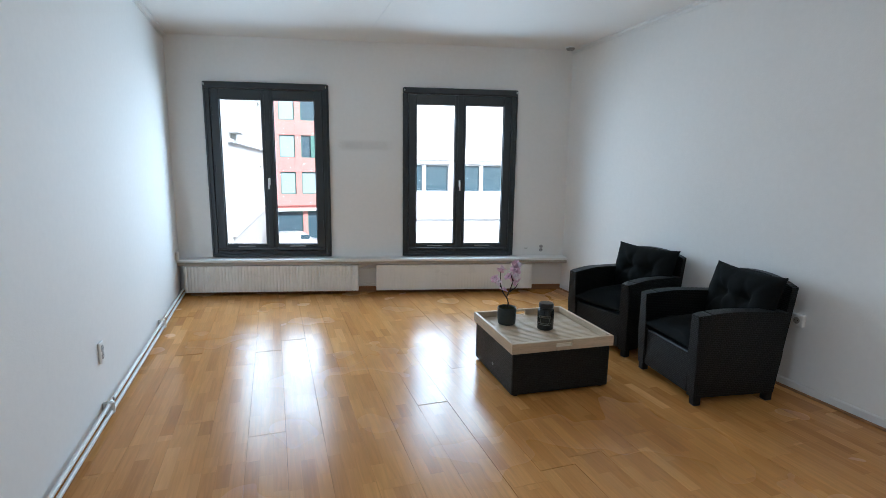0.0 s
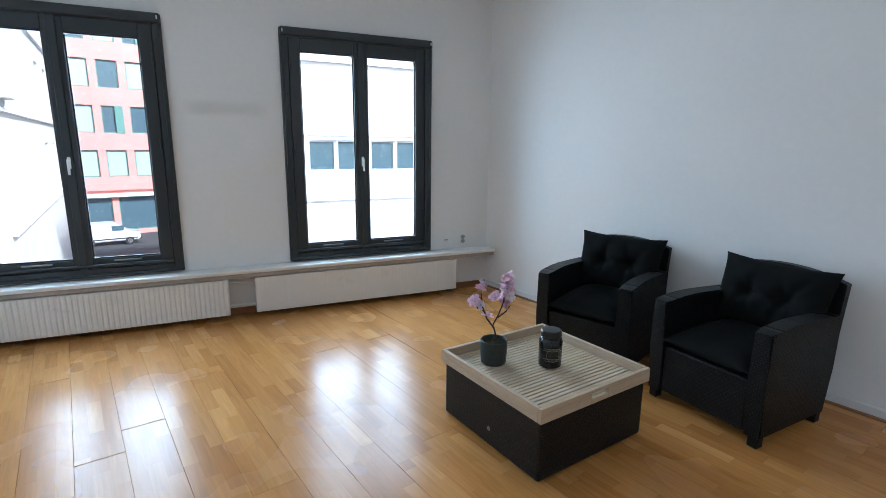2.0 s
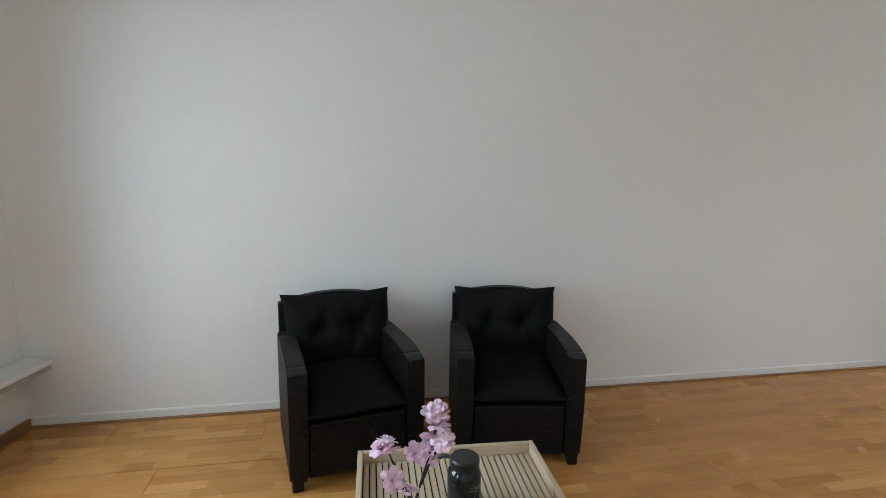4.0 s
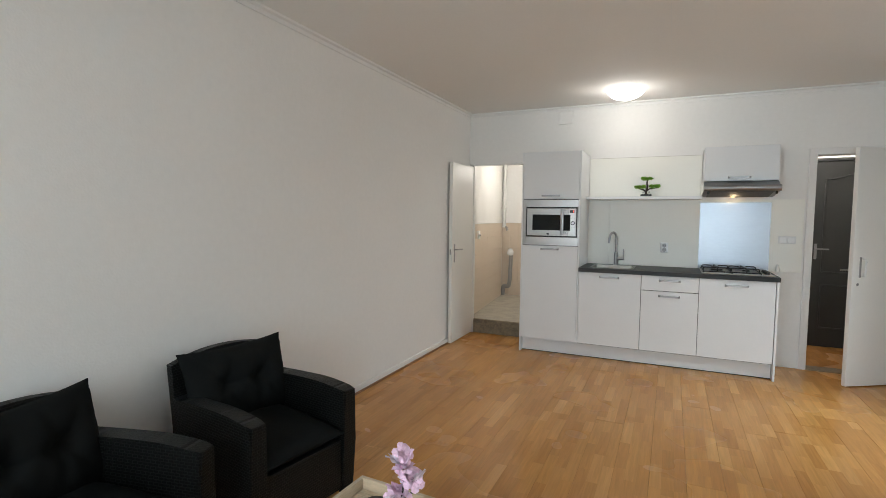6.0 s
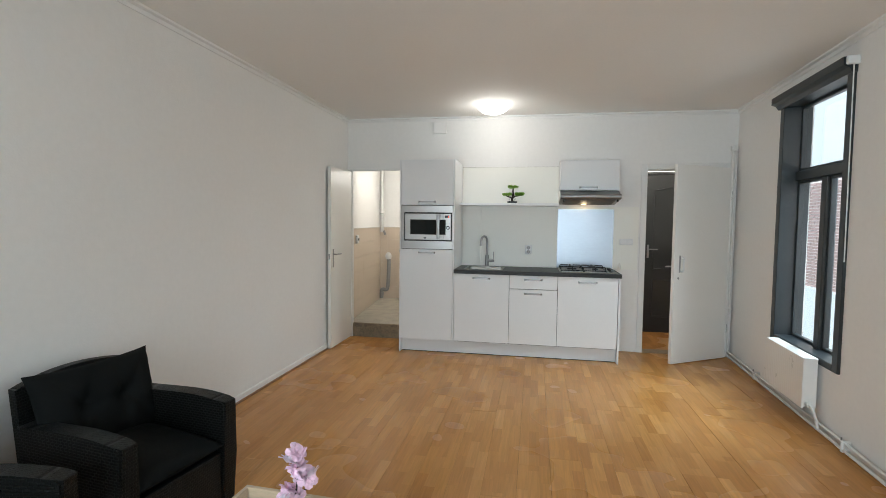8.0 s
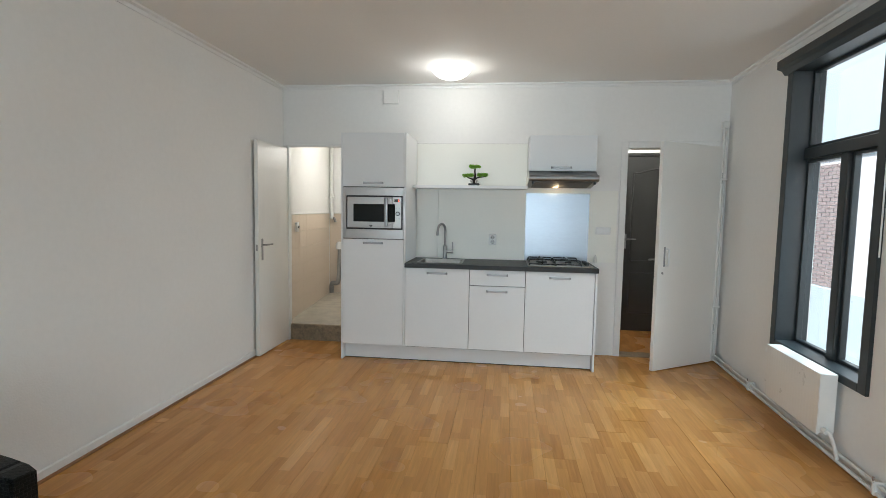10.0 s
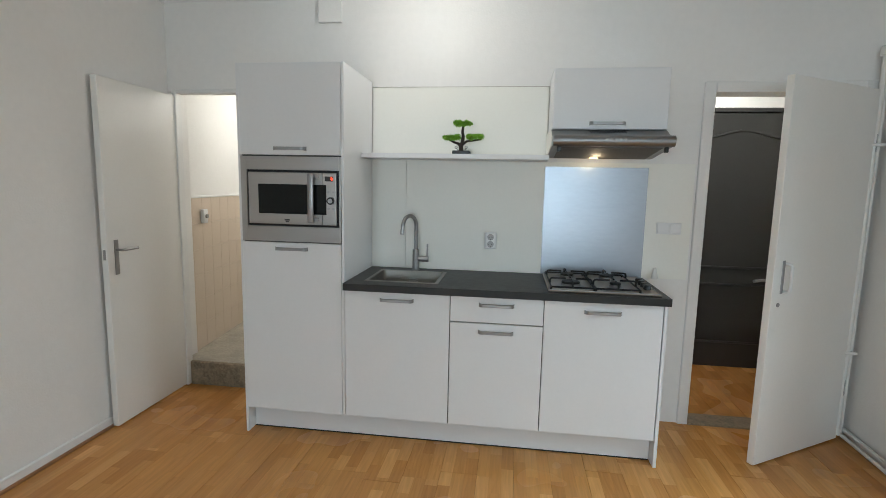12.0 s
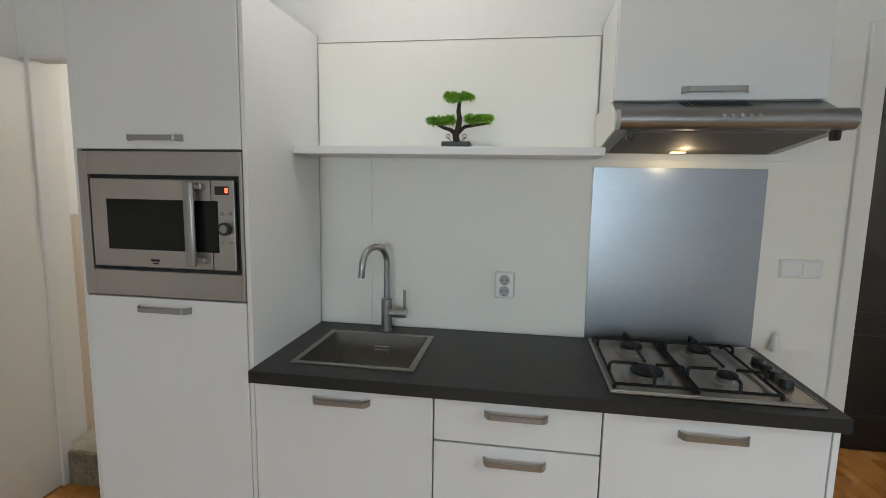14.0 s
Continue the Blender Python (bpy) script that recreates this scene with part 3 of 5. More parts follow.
piece("radiator_valve", bm, PIPE, LEFT_A, "white radiator valve with a bent pipe", "valve", kind="", smooth=True)
th = thing("radiator_thermostat", LEFT_A @ pose(1.335, -0.09, 0.46), "white thermostat knob on the small radiator", "valve")
part("dial", tube(bmesh.new(), [(-0.05, 0, 0), (-0.01, 0, 0)], 0.017, 14), PLASTIC, th, smooth=True)
part("collar", tube(bmesh.new(), [(-0.012, 0, 0), (0.016, 0, 0)], 0.010, 12), CHROME, th, smooth=True)

# heating pipes along the side wall and up the kitchen corner
for z, off in ((0.035, -0.045), (0.075, -0.036)):
    bm = bmesh.new()
    pts = [(0.075, off, z), (3.07, off, z)]
    tube(bm, pts, 0.011, 10)
    piece("heating_pipe", bm, PIPE, LEFT_A, "white painted heating pipe low along the wall", "pipe", kind="", smooth=True, group="heating pipes")
    bm = bmesh.new()
    tube(bm, [(0.0, off, z), (4.06, off, z)], 0.011, 10)
    if z > 0.05:
        tube(bm, bend([(4.06, off, z), (4.09, -0.06, z), (4.105, -0.06, 0.26)], 0.02), 0.011, 10)
    piece("heating_pipe", bm, PIPE, LEFT_B, "white painted heating pipe low along the wall", "pipe", kind="", smooth=True, group="heating pipes")
for x in (1.25, 2.85):
    th = thing("pipe_clip", LEFT_B @ pose(x, 0, 0), "small pipe clip holding the heating pipes", "pipe clip", "pipe clips")
    part("strap", boxes((-0.012, 0.012, -0.062, -0.001, 0.018, 0.094), bevel=0.008), PIPE, th)
    part("screw", tube(bmesh.new(), [(0, -0.058, 0.098), (0, -0.058, 0.118)], 0.005, 8), CHROME, th)
for x in (0.9, 2.45):
    th = thing("pipe_clip", LEFT_A @ pose(x, 0, 0), "small pipe clip holding the heating pipes", "pipe clip", "pipe clips")
    part("strap", boxes((-0.012, 0.012, -0.062, -0.001, 0.018, 0.094), bevel=0.008), PIPE, th)
    part("screw", tube(bmesh.new(), [(0, -0.058, 0.098), (0, -0.058, 0.118)], 0.005, 8), CHROME, th)
for z, off in ((0.035, -0.045), (0.075, -0.036)):
    piece("heating_pipe", tube(bmesh.new(), [(0.0, off, z), (0.372, off, z)], 0.011, 10), PIPE, LEFT_M, "white painted heating pipe low along the wall", "pipe", kind="", smooth=True, group="heating pipes")
th = thing("riser_pipe", pose(0.452, 0.035, 0), "white painted riser pipe in the corner by the hall door", "pipe")
part("pipe", tube(bmesh.new(), [(0, 0, 0.03), (0, 0, 2.33)], 0.014, 12), PIPE, th, smooth=True)
part("return_pipe", tube(bmesh.new(), [(-0.028, -0.012, 0.03), (-0.028, -0.012, 2.33)], 0.010, 12), PIPE, th, smooth=True)
part("end_cap", boxes((-0.045, 0.018, -0.03, 0.02, 2.29, 2.35), bevel=0.008), PIPE, th)
for z in (0.55, 1.79):
    part("clip", boxes((-0.05, 0.035, -0.02, 0.018, z, z + 0.018), bevel=0.004), PIPE, th)


# ---- doors ----
def jamb(name, x0, x1, top, w, label, depth=0.165):
    bm = bmesh.new()
    for a, b in ((x0 - w, x0 + 0.014), (x1 - 0.014, x1 + w)):
        box(bm, a, b, -depth, 0.0, 0.0, top + w, 0.004)
    box(bm, x0 + 0.014, x1 - 0.014, -depth, 0.0, top - 0.014, top + w, 0.004)
    return piece(name, bm, TRIM, None, label, "door frame")


jamb("door_frame_hall", HX0, HX1, 2.115, 0.05, "white painted wooden frame of the hall door")
jamb("door_frame_bathroom", BX0, BX1, 2.12, 0.012, "slim white frame of the bathroom door", 0.06)


def lever_handle(parent, x, z, side, flip=1, plate=True):
    """A plate with a lever; side: -1 or 1, the face of the leaf; flip: the way in which the lever points."""
    y = side * 0.0205
    p = part("handle_plate", boxes((x - 0.016, x + 0.016, min(y, y + side * 0.006), max(y, y + side * 0.006), z - 0.15, z + 0.06), bevel=0.002), CHROME, parent, "satin metal door plate")
    part("lever", tube(bmesh.new(), bend([(x, y, z), (x, y + side * 0.045, z), (x + flip * 0.12, y + side * 0.05, z)], 0.014), 0.008, 10), CHROME, p, smooth=True)
    return p


th = thing("door_bathroom", pose(4.868, -0.015, 0.008, 0, 0, 90.5), "plain white flush door standing open against the long wall", "door", kind="structure")
leaf = part("door_leaf", boxes((0.0, 0.68, -0.020, 0.020, 0, 2.085), bevel=0.003), DOORW, th)
lever_handle(th, 0.615, 1.085, 1, -1)
lever_handle(th, 0.615, 1.085, -1, -1)
part("latch_plate", boxes((0.6795, 0.682, -0.008, 0.008, 1.03, 1.09)), CHROME, th)
for z in (0.25, 1.85):
    part("hinge", tube(bmesh.new(), [(-0.004, 0.024, z), (-0.004, 0.024, z + 0.09)], 0.007, 8), CHROME, th)

th = thing("door_hall", pose(0.465, 0.022, 0.008, 0, 0, 32.5), "plain white flush door standing ajar into the room", "door", kind="structure")
part("door_leaf", boxes((0.0, 0.795, -0.020, 0.020, 0, 2.10), bevel=0.003), DOORW, th)
gp = part("pull_handle", tube(bmesh.new(), bend([(0.700, 0.02, 0.98), (0.700, 0.055, 0.98), (0.700, 0.055, 1.13), (0.700, 0.02, 1.13)], 0.02), 0.008, 10), PLASTIC, th, "white pull handle", smooth=True)
part("handle_plate", boxes((0.708, 0.730, 0.020, 0.024, 0.97, 1.15), bevel=0.002), CHROME, th)
part("keyhole", tube(bmesh.new(), [(0.735, 0.02, 0.91), (0.735, 0.024, 0.91)], 0.012, 12), CHROME, th)
part("outer_lever", tube(bmesh.new(), bend([(0.745, -0.02, 1.03), (0.745, -0.06, 1.03), (0.825, -0.062, 1.03)], 0.014), 0.008, 10), CHROME, th, smooth=True)
for z in (0.28, 1.75):
    part("hinge", tube(bmesh.new(), [(-0.002, 0.024, z), (-0.002, 0.024, z + 0.10)], 0.008, 8), CHROME, th)
piece("threshold", boxes((HX0 + 0.014, HX1 - 0.014, -0.16, 0.0, -0.01, 0.012), bevel=0.004), SCREEDD, None, "worn dark threshold of the hall doorway", "threshold")

# ---- hall behind the kitchen wall ----
HB = -1.17
bm = boxes((-0.2, 0.12, HB, -0.165, -0.2, 2.6), (1.42, 1.55, HB, -0.165, -0.2, 2.6), (-0.2, 0.18, HB - 0.14, HB, -0.2, 2.6), (1.115, 1.55, HB - 0.14, HB, -0.2, 2.6), (0.18, 1.115, HB - 0.14, HB, 2.375, 2.6))
piece("wall_hall", bm, WALL, None, "white painted walls of the small hall", "wall")
piece("ceiling_hall", boxes((-0.2, 1.55, HB - 0.3, -0.16, 2.6, 2.7)), CEIL, None, "white ceiling of the small hall", "ceiling")
piece("floor_hall_base", boxes((-0.2, 1.55, HB - 0.14, -0.16, -0.15, -0.012)), SUB, None, "underlay of the hall floor", "floor")
# Unseen block, added to keep outside light from leaking past the door.
piece("wall_behind_door", boxes((0.0, 1.3, HB - 0.3, HB - 0.15, -0.2, 2.6)), WALL, None, "unseen board behind the hall door that stops stray light", "wall")
th = thing("door_dark", pose(0.187, HB - 0.03, 0.002), "closed dark grey panelled hall door with arched panels", "door", kind="structure")
part("door_leaf", boxes((0, 0.92, -0.02, 0.012, 0, 2.145), bevel=0.003), DDOOR, th)


def arch_panel(x0, x1, z0, z1, rise):
    """A raised bead round a panel whose top edge is a wave."""
    pts = [(x0, 0.012, z0), (x0, 0.012, z1)]
    if rise:
        pts += [(x0 + (x1 - x0) * k / 16, 0.012, z1 + rise * (0.5 - 0.5 * math.cos(2 * math.pi * k / 16))) for k in range(1, 16)]
    pts += [(x1, 0.012, z1), (x1, 0.012, z0)]
    bm = tube(bmesh.new(), pts, 0.011, 6)
    tube(bm, [(x0, 0.012, z0), (x1, 0.012, z0)], 0.011, 6)
    return bm


part("upper_panel", arch_panel(0.14, 0.783, 0.87, 1.94, 0.06), DDOOR, th, smooth=True)
part("lower_panel", arch_panel(0.14, 0.783, 0.22, 0.725, 0.0), DDOOR, th, smooth=True)
p = part("handle_plate", boxes((0.838, 0.866, 0.012, 0.018, 1.02, 1.20), bevel=0.002), CHROME, th)
part("lever", tube(bmesh.new(), bend([(0.852, 0.015, 1.14), (0.852, 0.06, 1.14), (0.735, 0.062, 1.14)], 0.014), 0.008, 10), CHROME, p, smooth=True)
bm = bmesh.new()
pane_frame(bm, 0.18, 1.115, 2.15, 2.375, 0.03, HB - 0.08, HB + 0.004, 0.035)
piece("transom_frame", bm, DDOOR, None, "dark frame of the transom light over the hall door", "window frame")
tw = material("frosted_transom_glass", (0.86, 0.86, 0.84), 0.6, var=0.02)
piece("transom_light", boxes((0.208, 1.087, HB - 0.05, HB - 0.04, 2.182, 2.347)), tw, None, "frosted pale pane over the hall door", "window")

# ---- bathroom behind the other doorway ----
BF = 0.172
BATHSIDE = pose(4.912, -0.10, 0, 0, 0, -83.6)
piece("floor_bathroom", boxes((3.3, 5.5, -2.2, -0.055, -0.15, BF)), SCREED, None, "rough worn concrete floor on a step", "floor")
piece("step_edge", boxes((BX0 + 0.014, BX1 - 0.014, -0.056, -0.026, -0.01, BF + 0.003), bevel=0.006), SCREEDD, None, "dark chipped front of the concrete step", "step")
piece("wall_bathroom_side", boxes((-0.02, 2.2, 0, 0.12, 0, 2.6)), WALL, BATHSIDE, "white painted bathroom wall above the tiles", "wall")
piece("wall_bathroom_back", boxes((3.3, 5.6, -2.24, -2.12, 0, 2.6)), WALL, None, "white painted back wall of the bathroom", "wall")
piece("wall_bathroom_inner", boxes((3.3, 3.4, -2.2, -0.165, 0, 2.6)), WALL, None, "white painted bathroom wall", "wall")
piece("ceiling_bathroom", boxes((3.3, 5.6, -2.3, -0.165, 2.45, 2.55)), CEIL, None, "white bathroom ceiling", "ceiling")
piece("trim_tile", boxes((0.0, 1.97, -0.016, 0.0, 1.375, 1.392), bevel=0.003), TRIM, BATHSIDE, "white strip capping the tiles", "trim")
piece("trim_tile_back", boxes((3.4, 5.2, -2.12, -2.104, 1.375, 1.392), bevel=0.003), TRIM, None, "white strip capping the tiles", "trim")
th = thing("waste_pipe", pose(4.98, -2.08, BF), "grey plastic waste pipe with a trap on the tiled wall", "pipe")
part("pipe", tube(bmesh.new(), bend([(0.12, 0.0, 0.0), (0.12, 0.0, 0.16), (0.02, 0.0, 0.14), (0.0, 0.0, 0.30), (-0.01, 0.0, 0.68)], 0.045), 0.032, 14), GREYPVC, th, smooth=True)
part("joint", tube(bmesh.new(), [(0.12, 0, 0.05), (0.12, 0, 0.10)], 0.039, 14), GREYPVC, th, smooth=True)
part("funnel", lathe(bmesh.new(), [(0.0, 0.66), (0.045, 0.67), (0.055, 0.72), (0.04, 0.76), (0.022, 0.78), (0.0, 0.785)], 18), PLASTIC, th, "white plastic funnel cap", smooth=True)
th = thing("water_tap", pose(4.76, -2.10, 1.02), "small old metal wall tap above the waste pipe", "tap")
part("body", tube(bmesh.new(), bend([(0, 0, 0), (0, 0.08, 0), (0, 0.11, -0.05)], 0.02), 0.012, 10), CHROME, th, smooth=True)
part("knob", tube(bmesh.new(), [(0.0, 0.05, 0.01), (0.0, 0.05, 0.05)], 0.018, 10), CHROME, th, smooth=True)
th = thing("corner_pipe", pose(5.09, -2.06, 1.30), "white and grey pipe running up the bathroom corner", "pipe")
part("pipe", tube(bmesh.new(), [(0, 0, 0), (0, 0, 1.12)], 0.028, 12), PIPE, th, smooth=True)
part("branch", tube(bmesh.new(), [(-0.03, 0.0, 0.02), (-0.06, 0.0, -0.05)], 0.02, 10), GREYPVC, th, smooth=True)
part("clip", boxes((-0.04, 0.04, -0.03, 0.03, 0.30, 0.33), bevel=0.006), PIPE, th)
th = thing("light_switch", BATHSIDE @ pose(0.30, -0.012, 1.235), "small old white pull switch on the tiles", "switch")
part("plate", boxes((-0.035, 0.035, -0.03, 0, -0.06, 0.05), bevel=0.008, seg=2), PLASTIC, th)
part("knob", tube(bmesh.new(), [(0.0, -0.03, -0.005), (0.0, -0.045, -0.005)], 0.016, 12), GREYPVC, th)
th = thing("bathroom_lamp", pose(4.25, -1.15, 2.45), "round white bathroom ceiling light, switched on", "ceiling light")
part("shade", lathe(bmesh.new(), [(0.0, -0.07), (0.06, -0.062), (0.10, -0.03), (0.11, 0.0)], 24), OPAL, th, smooth=True)

# ---- kitchen ----
FY, PZ0, PZ1 = 0.572, 0.158, 0.912    # front of the doors, their foot and head


def bow_handle(parent, xc, z, y, length=0.195):
    """A flat bow handle on two feet, along x."""
    h = length / 2
    path = bend([(xc - h, y, z), (xc - h + 0.012, y + 0.026, z), (xc + h - 0.012, y + 0.026, z), (xc + h, y, z)], 0.012, 4)
    bm = bmesh.new()
    rings = []
    for i, p in enumerate(path):
        t = abs(p.x - xc) / h
        w = 0.0075 + 0.004 * t ** 3
        rings.append([bm.verts.new((p.x, p.y + dy, p.z + dz)) for dy, dz in ((-0.004, -w), (0.004, -w * 0.85), (0.004, w * 0.85), (-0.004, w))])
    for a, b in zip(rings, rings[1:]):
        for k in range(4):
            bm.faces.new((a[k], a[(k + 1) % 4], b[(k + 1) % 4], b[k]))
    bm.faces.new(rings[0]), bm.faces.new(rings[-1])
    return part("handle", bm, CHROME, parent, "satin metal bow handle")


TX0, TX1 = 3.436, 4.062
th = thing("tall_cabinet", pose((TX0 + TX1) / 2, 0.28, 0), "tall white kitchen cabinet housing a built-in microwave", "cabinet")
# Dark carcass colour supplies the shade in the gaps of the tall doors.
wpart("body", boxes((TX0 + 0.017, TX1 - 0.017, 0.002, FY - 0.022, PZ0, 2.165)), CARC, th, "carcass coloured dark for the shade in the door gaps")
for x, z in ((TX0, PZ0), (TX1 - 0.016, 0.0)):
    wpart("side_panel", boxes((x, x + 0.016, 0.0, FY - 0.004, z, 2.170), bevel=0.0015), CAB, th)
for z0, z1, hz in ((1.668, 2.168, 1.703), (PZ0, 1.172, 1.137)):
    d = wpart("door", boxes((TX0 + 0.018, TX1 - 0.018, FY - 0.019, FY, z0, z1), bevel=0.0018), CAB, th)
    bow_handle(d, 3.748, hz, FY)
th = thing("microwave", pose(3.742, 0.3, 1.178), "built-in stainless steel microwave with a dark glass door", "microwave")
MX0, MX1, MZ0, MZ1 = TX0 + 0.017, TX1 - 0.017, 1.178, 1.660
bm = bmesh.new()
ix0, ix1, iz0, iz1 = 3.464, 4.010, 1.266, 1.584
for b in ((MX0, ix0, MZ0, MZ1), (ix1, MX1, MZ0, MZ1), (ix0, ix1, MZ0, iz0), (ix0, ix1, iz1, MZ1)):
    box(bm, b[0], b[1], FY - 0.02, FY + 0.002, b[2], b[3], 0.0015)
wpart("trim_frame", bm, STEEL, th, "brushed steel trim frame")
# Black sheet stands in for the shade in the gap round the door.
wpart("gap", boxes((ix0, ix1, FY - 0.03, FY - 0.010, iz0, iz1)), SEAL, th, "black backing for the shaded gap round the door")
door = wpart("oven_door", boxes((3.560, ix1 - 0.013, FY - 0.006, FY + 0.010, iz0 + 0.013, iz1 - 0.013), bevel=0.003), STEEL, th)
part("door_window", boxes((3.534, 3.936, FY + 0.0085, FY + 0.0125, 1.338, 1.505), bevel=0.001), DGLASS, door, "dark oven window")
hb = part("door_handle", boxes((3.598, 3.634, FY + 0.030, FY + 0.046, 1.292, 1.566), bevel=0.008, seg=3), CHROME, door, "vertical satin bar handle", smooth=True)
for z in (1.302, 1.540):
    part("handle_foot", boxes((3.575, 3.625, FY + 0.008, FY + 0.034, z, z + 0.02), bevel=0.004), CHROME, hb)
part("maker_badge", boxes((3.752, 3.782, FY + 0.010, FY + 0.0118, 1.300, 1.308), (3.756, 3.776, FY + 0.010, FY + 0.0118, 1.291, 1.296)), BLACK, door)
cp = wpart("control_panel", boxes((ix0 + 0.013, 3.557, FY - 0.006, FY + 0.010, iz0 + 0.013, iz1 - 0.013), bevel=0.003), STEEL, th)
disp = part("display", boxes((3.494, 3.542, FY + 0.009, FY + 0.0115, 1.525, 1.552)), BLACK, cp, "black display with a red digit")
part("digit", boxes((3.4975, 3.5000, FY + 0.0115, FY + 0.0122, 1.532, 1.546), (3.5040, 3.5065, FY + 0.0115, FY + 0.0122, 1.532, 1.546), (3.4990, 3.5050, FY + 0.0115, FY + 0.0122, 1.5445, 1.5465), (3.4990, 3.5050, FY + 0.0115, FY + 0.0122, 1.5315, 1.5335)), RED, disp)
kn = part("dial", tube(bmesh.new(), [(3.507, FY + 0.008, 1.417), (3.507, FY + 0.026, 1.417)], 0.021, 20), BLACK, cp, "black rotary dial", smooth=True)
part("dial_ring", tube(bmesh.new(), [(3.507, FY + 0.024, 1.417), (3.507, FY + 0.028, 1.417)], 0.013, 20), CHROME, kn, smooth=True)
for x in (3.493, 3.522):
    for z in (1.372, 1.465):
        part("button", tube(bmesh.new(), [(x, FY + 0.008, z), (x, FY + 0.014, z)], 0.0068, 12), CHROME, cp, smooth=True)


def base_unit(name, x0, x1, fronts, label):
    th = thing(name, pose((x0 + x1) / 2, 0.28, 0.15), label, "cabinet", "base cabinets")
    # Carcass edges end just behind the fronts, dark so their gaps look shaded.
    wpart("body", boxes((x0 + 0.001, x0 + 0.017, 0.002, FY - 0.022, 0.15, 0.915), (x1 - 0.017, x1 - 0.001, 0.002, FY - 0.022, 0.15, 0.915), (x0 + 0.017, x1 - 0.017, 0.002, FY - 0.022, 0.15, 0.166), (x0 + 0.017, x1 - 0.017, 0.002, 0.010, 0.166, 0.915)), CARC, th, "carcass coloured dark for the shade between the fronts")
    for kind, z0, z1, hz in fronts:
        d = wpart(kind, boxes((x0 + 0.0024, x1 - 0.0024, FY - 0.019, FY, z0, z1), bevel=0.0018), CAB, th)
        bow_handle(d, (x0 + x1) / 2, hz, FY)
    return th


base_unit("sink_cabinet", 2.826, TX0 - 0.001, [("door", PZ0, PZ1, 0.868)], "white kitchen base cabinet below the sink")
base_unit("drawer_cabinet", 2.311, 2.826, [("drawer_front", 0.766, PZ1, 0.868), ("door", PZ0, 0.760, 0.715)], "white kitchen base cabinet with a drawer over a door")
base_unit("hob_cabinet", 1.690, 2.311, [("door", PZ0, PZ1, 0.858)], "white kitchen base cabinet below the hob")
piece("end_panel", boxes((1.668, 1.686, 0.002, FY - 0.004, 0.0, 0.915), bevel=0.0015), CAB, None, "white end panel of the kitchen run", "panel", kind="")
plinth = piece("plinth", boxes((1.688, TX1 - 0.018, 0.470, 0.488, 0.004, 0.150), bevel=0.0015), CAB, None, "white kitchen plinth, set back below the doors", "plinth", kind="")
# Thin black strip where the plinth meets the floor.
part("floor_seal", boxes((1.69, TX1 - 0.02, 0.4885, 0.4915, 0.0005, 0.007)), SEAL, plinth, "dark line along the foot of the plinth")

SX0, SX1, SY0, SY1 = 2.905, 3.338, 0.118, 0.508
WT0, WT1 = 0.916, 0.957
bm = pierced(1.664, TX0 - 0.001, 0.0, 0.604, [(SX0 + 0.018, SX1 - 0.018, SY0 + 0.018, SY1 - 0.018)])
bmesh.ops.transform(bm, matrix=Matrix(((1, 0, 0, 0), (0, 0, 1, 0), (0, 1, 0, WT0), (0, 0, 0, 1))), verts=bm.verts[:])
thicken(bm, (0, 0, WT1 - WT0))
wt = piece("worktop", bm, TOP, None, "dark charcoal laminate worktop", "worktop", kind="")
part("edge_band", boxes((1.664, TX0 - 0.001, 0.6035, 0.6055, WT0 + 0.001, WT1 - 0.0012)), TOP, wt)
th = thing("kitchen_sink", pose(3.12, 0.31, WT1), "square stainless steel sink let into the worktop", "sink")
bm = bmesh.new()
for b in ((SX0, SX0 + 0.022, SY0, SY1), (SX1 - 0.022, SX1, SY0, SY1), (SX0 + 0.022, SX1 - 0.022, SY0, SY0 + 0.022), (SX0 + 0.022, SX1 - 0.022, SY1 - 0.022, SY1)):
    box(bm, *b, WT1 + 0.0005, WT1 + 0.004, 0.001)
wpart("rim", bm, SINK, th, "bright steel rim")
bm = bmesh.new()
bx0, bx1, by0, by1, bz = SX0 + 0.022, SX1 - 0.022, SY0 + 0.022, SY1 - 0.022, WT1 - 0.17


def rounded(x0, x1, y0, y1, r, n=5):
    out = []
    for cx, cy, a0 in ((x1 - r, y1 - r, 0), (x0 + r, y1 - r, 90), (x0 + r, y0 + r, 180), (x1 - r, y0 + r, 270)):
        out += [(cx + r * math.cos(radians(a0 + 90 * k / n)), cy + r * math.sin(radians(a0 + 90 * k / n))) for k in range(n + 1)]
    return out


rings = []
for inset, z, r in ((0.0, WT1 + 0.002, 0.02), (0.004, bz + 0.02, 0.03), (0.02, bz, 0.03)):
    rings.append([bm.verts.new((x, y, z)) for x, y in rounded(bx0 + inset, bx1 - inset, by0 + inset, by1 - inset, r)])
for a, b in zip(rings, rings[1:]):
    for k in range(len(a)):
        bm.faces.new((a[k], a[(k + 1) % len(a)], b[(k + 1) % len(a)], b[k]))
bm.faces.new(rings[-1])
wpart("bowl", bm, SINK, th, "deep steel bowl", smooth=True)
wpart("drain", tube(bmesh.new(), [(3.12, 0.31, bz), (3.12, 0.31, bz + 0.005)], 0.045, 24), CHROME, th)
wpart("overflow", boxes((3.09, 3.15, by0 - 0.001, by0 + 0.007, WT1 - 0.075, WT1 - 0.058), (3.09, 3.15, by0 - 0.001, by0 + 0.007, WT1 - 0.052, WT1 - 0.045), bevel=0.002), CHROME, th)
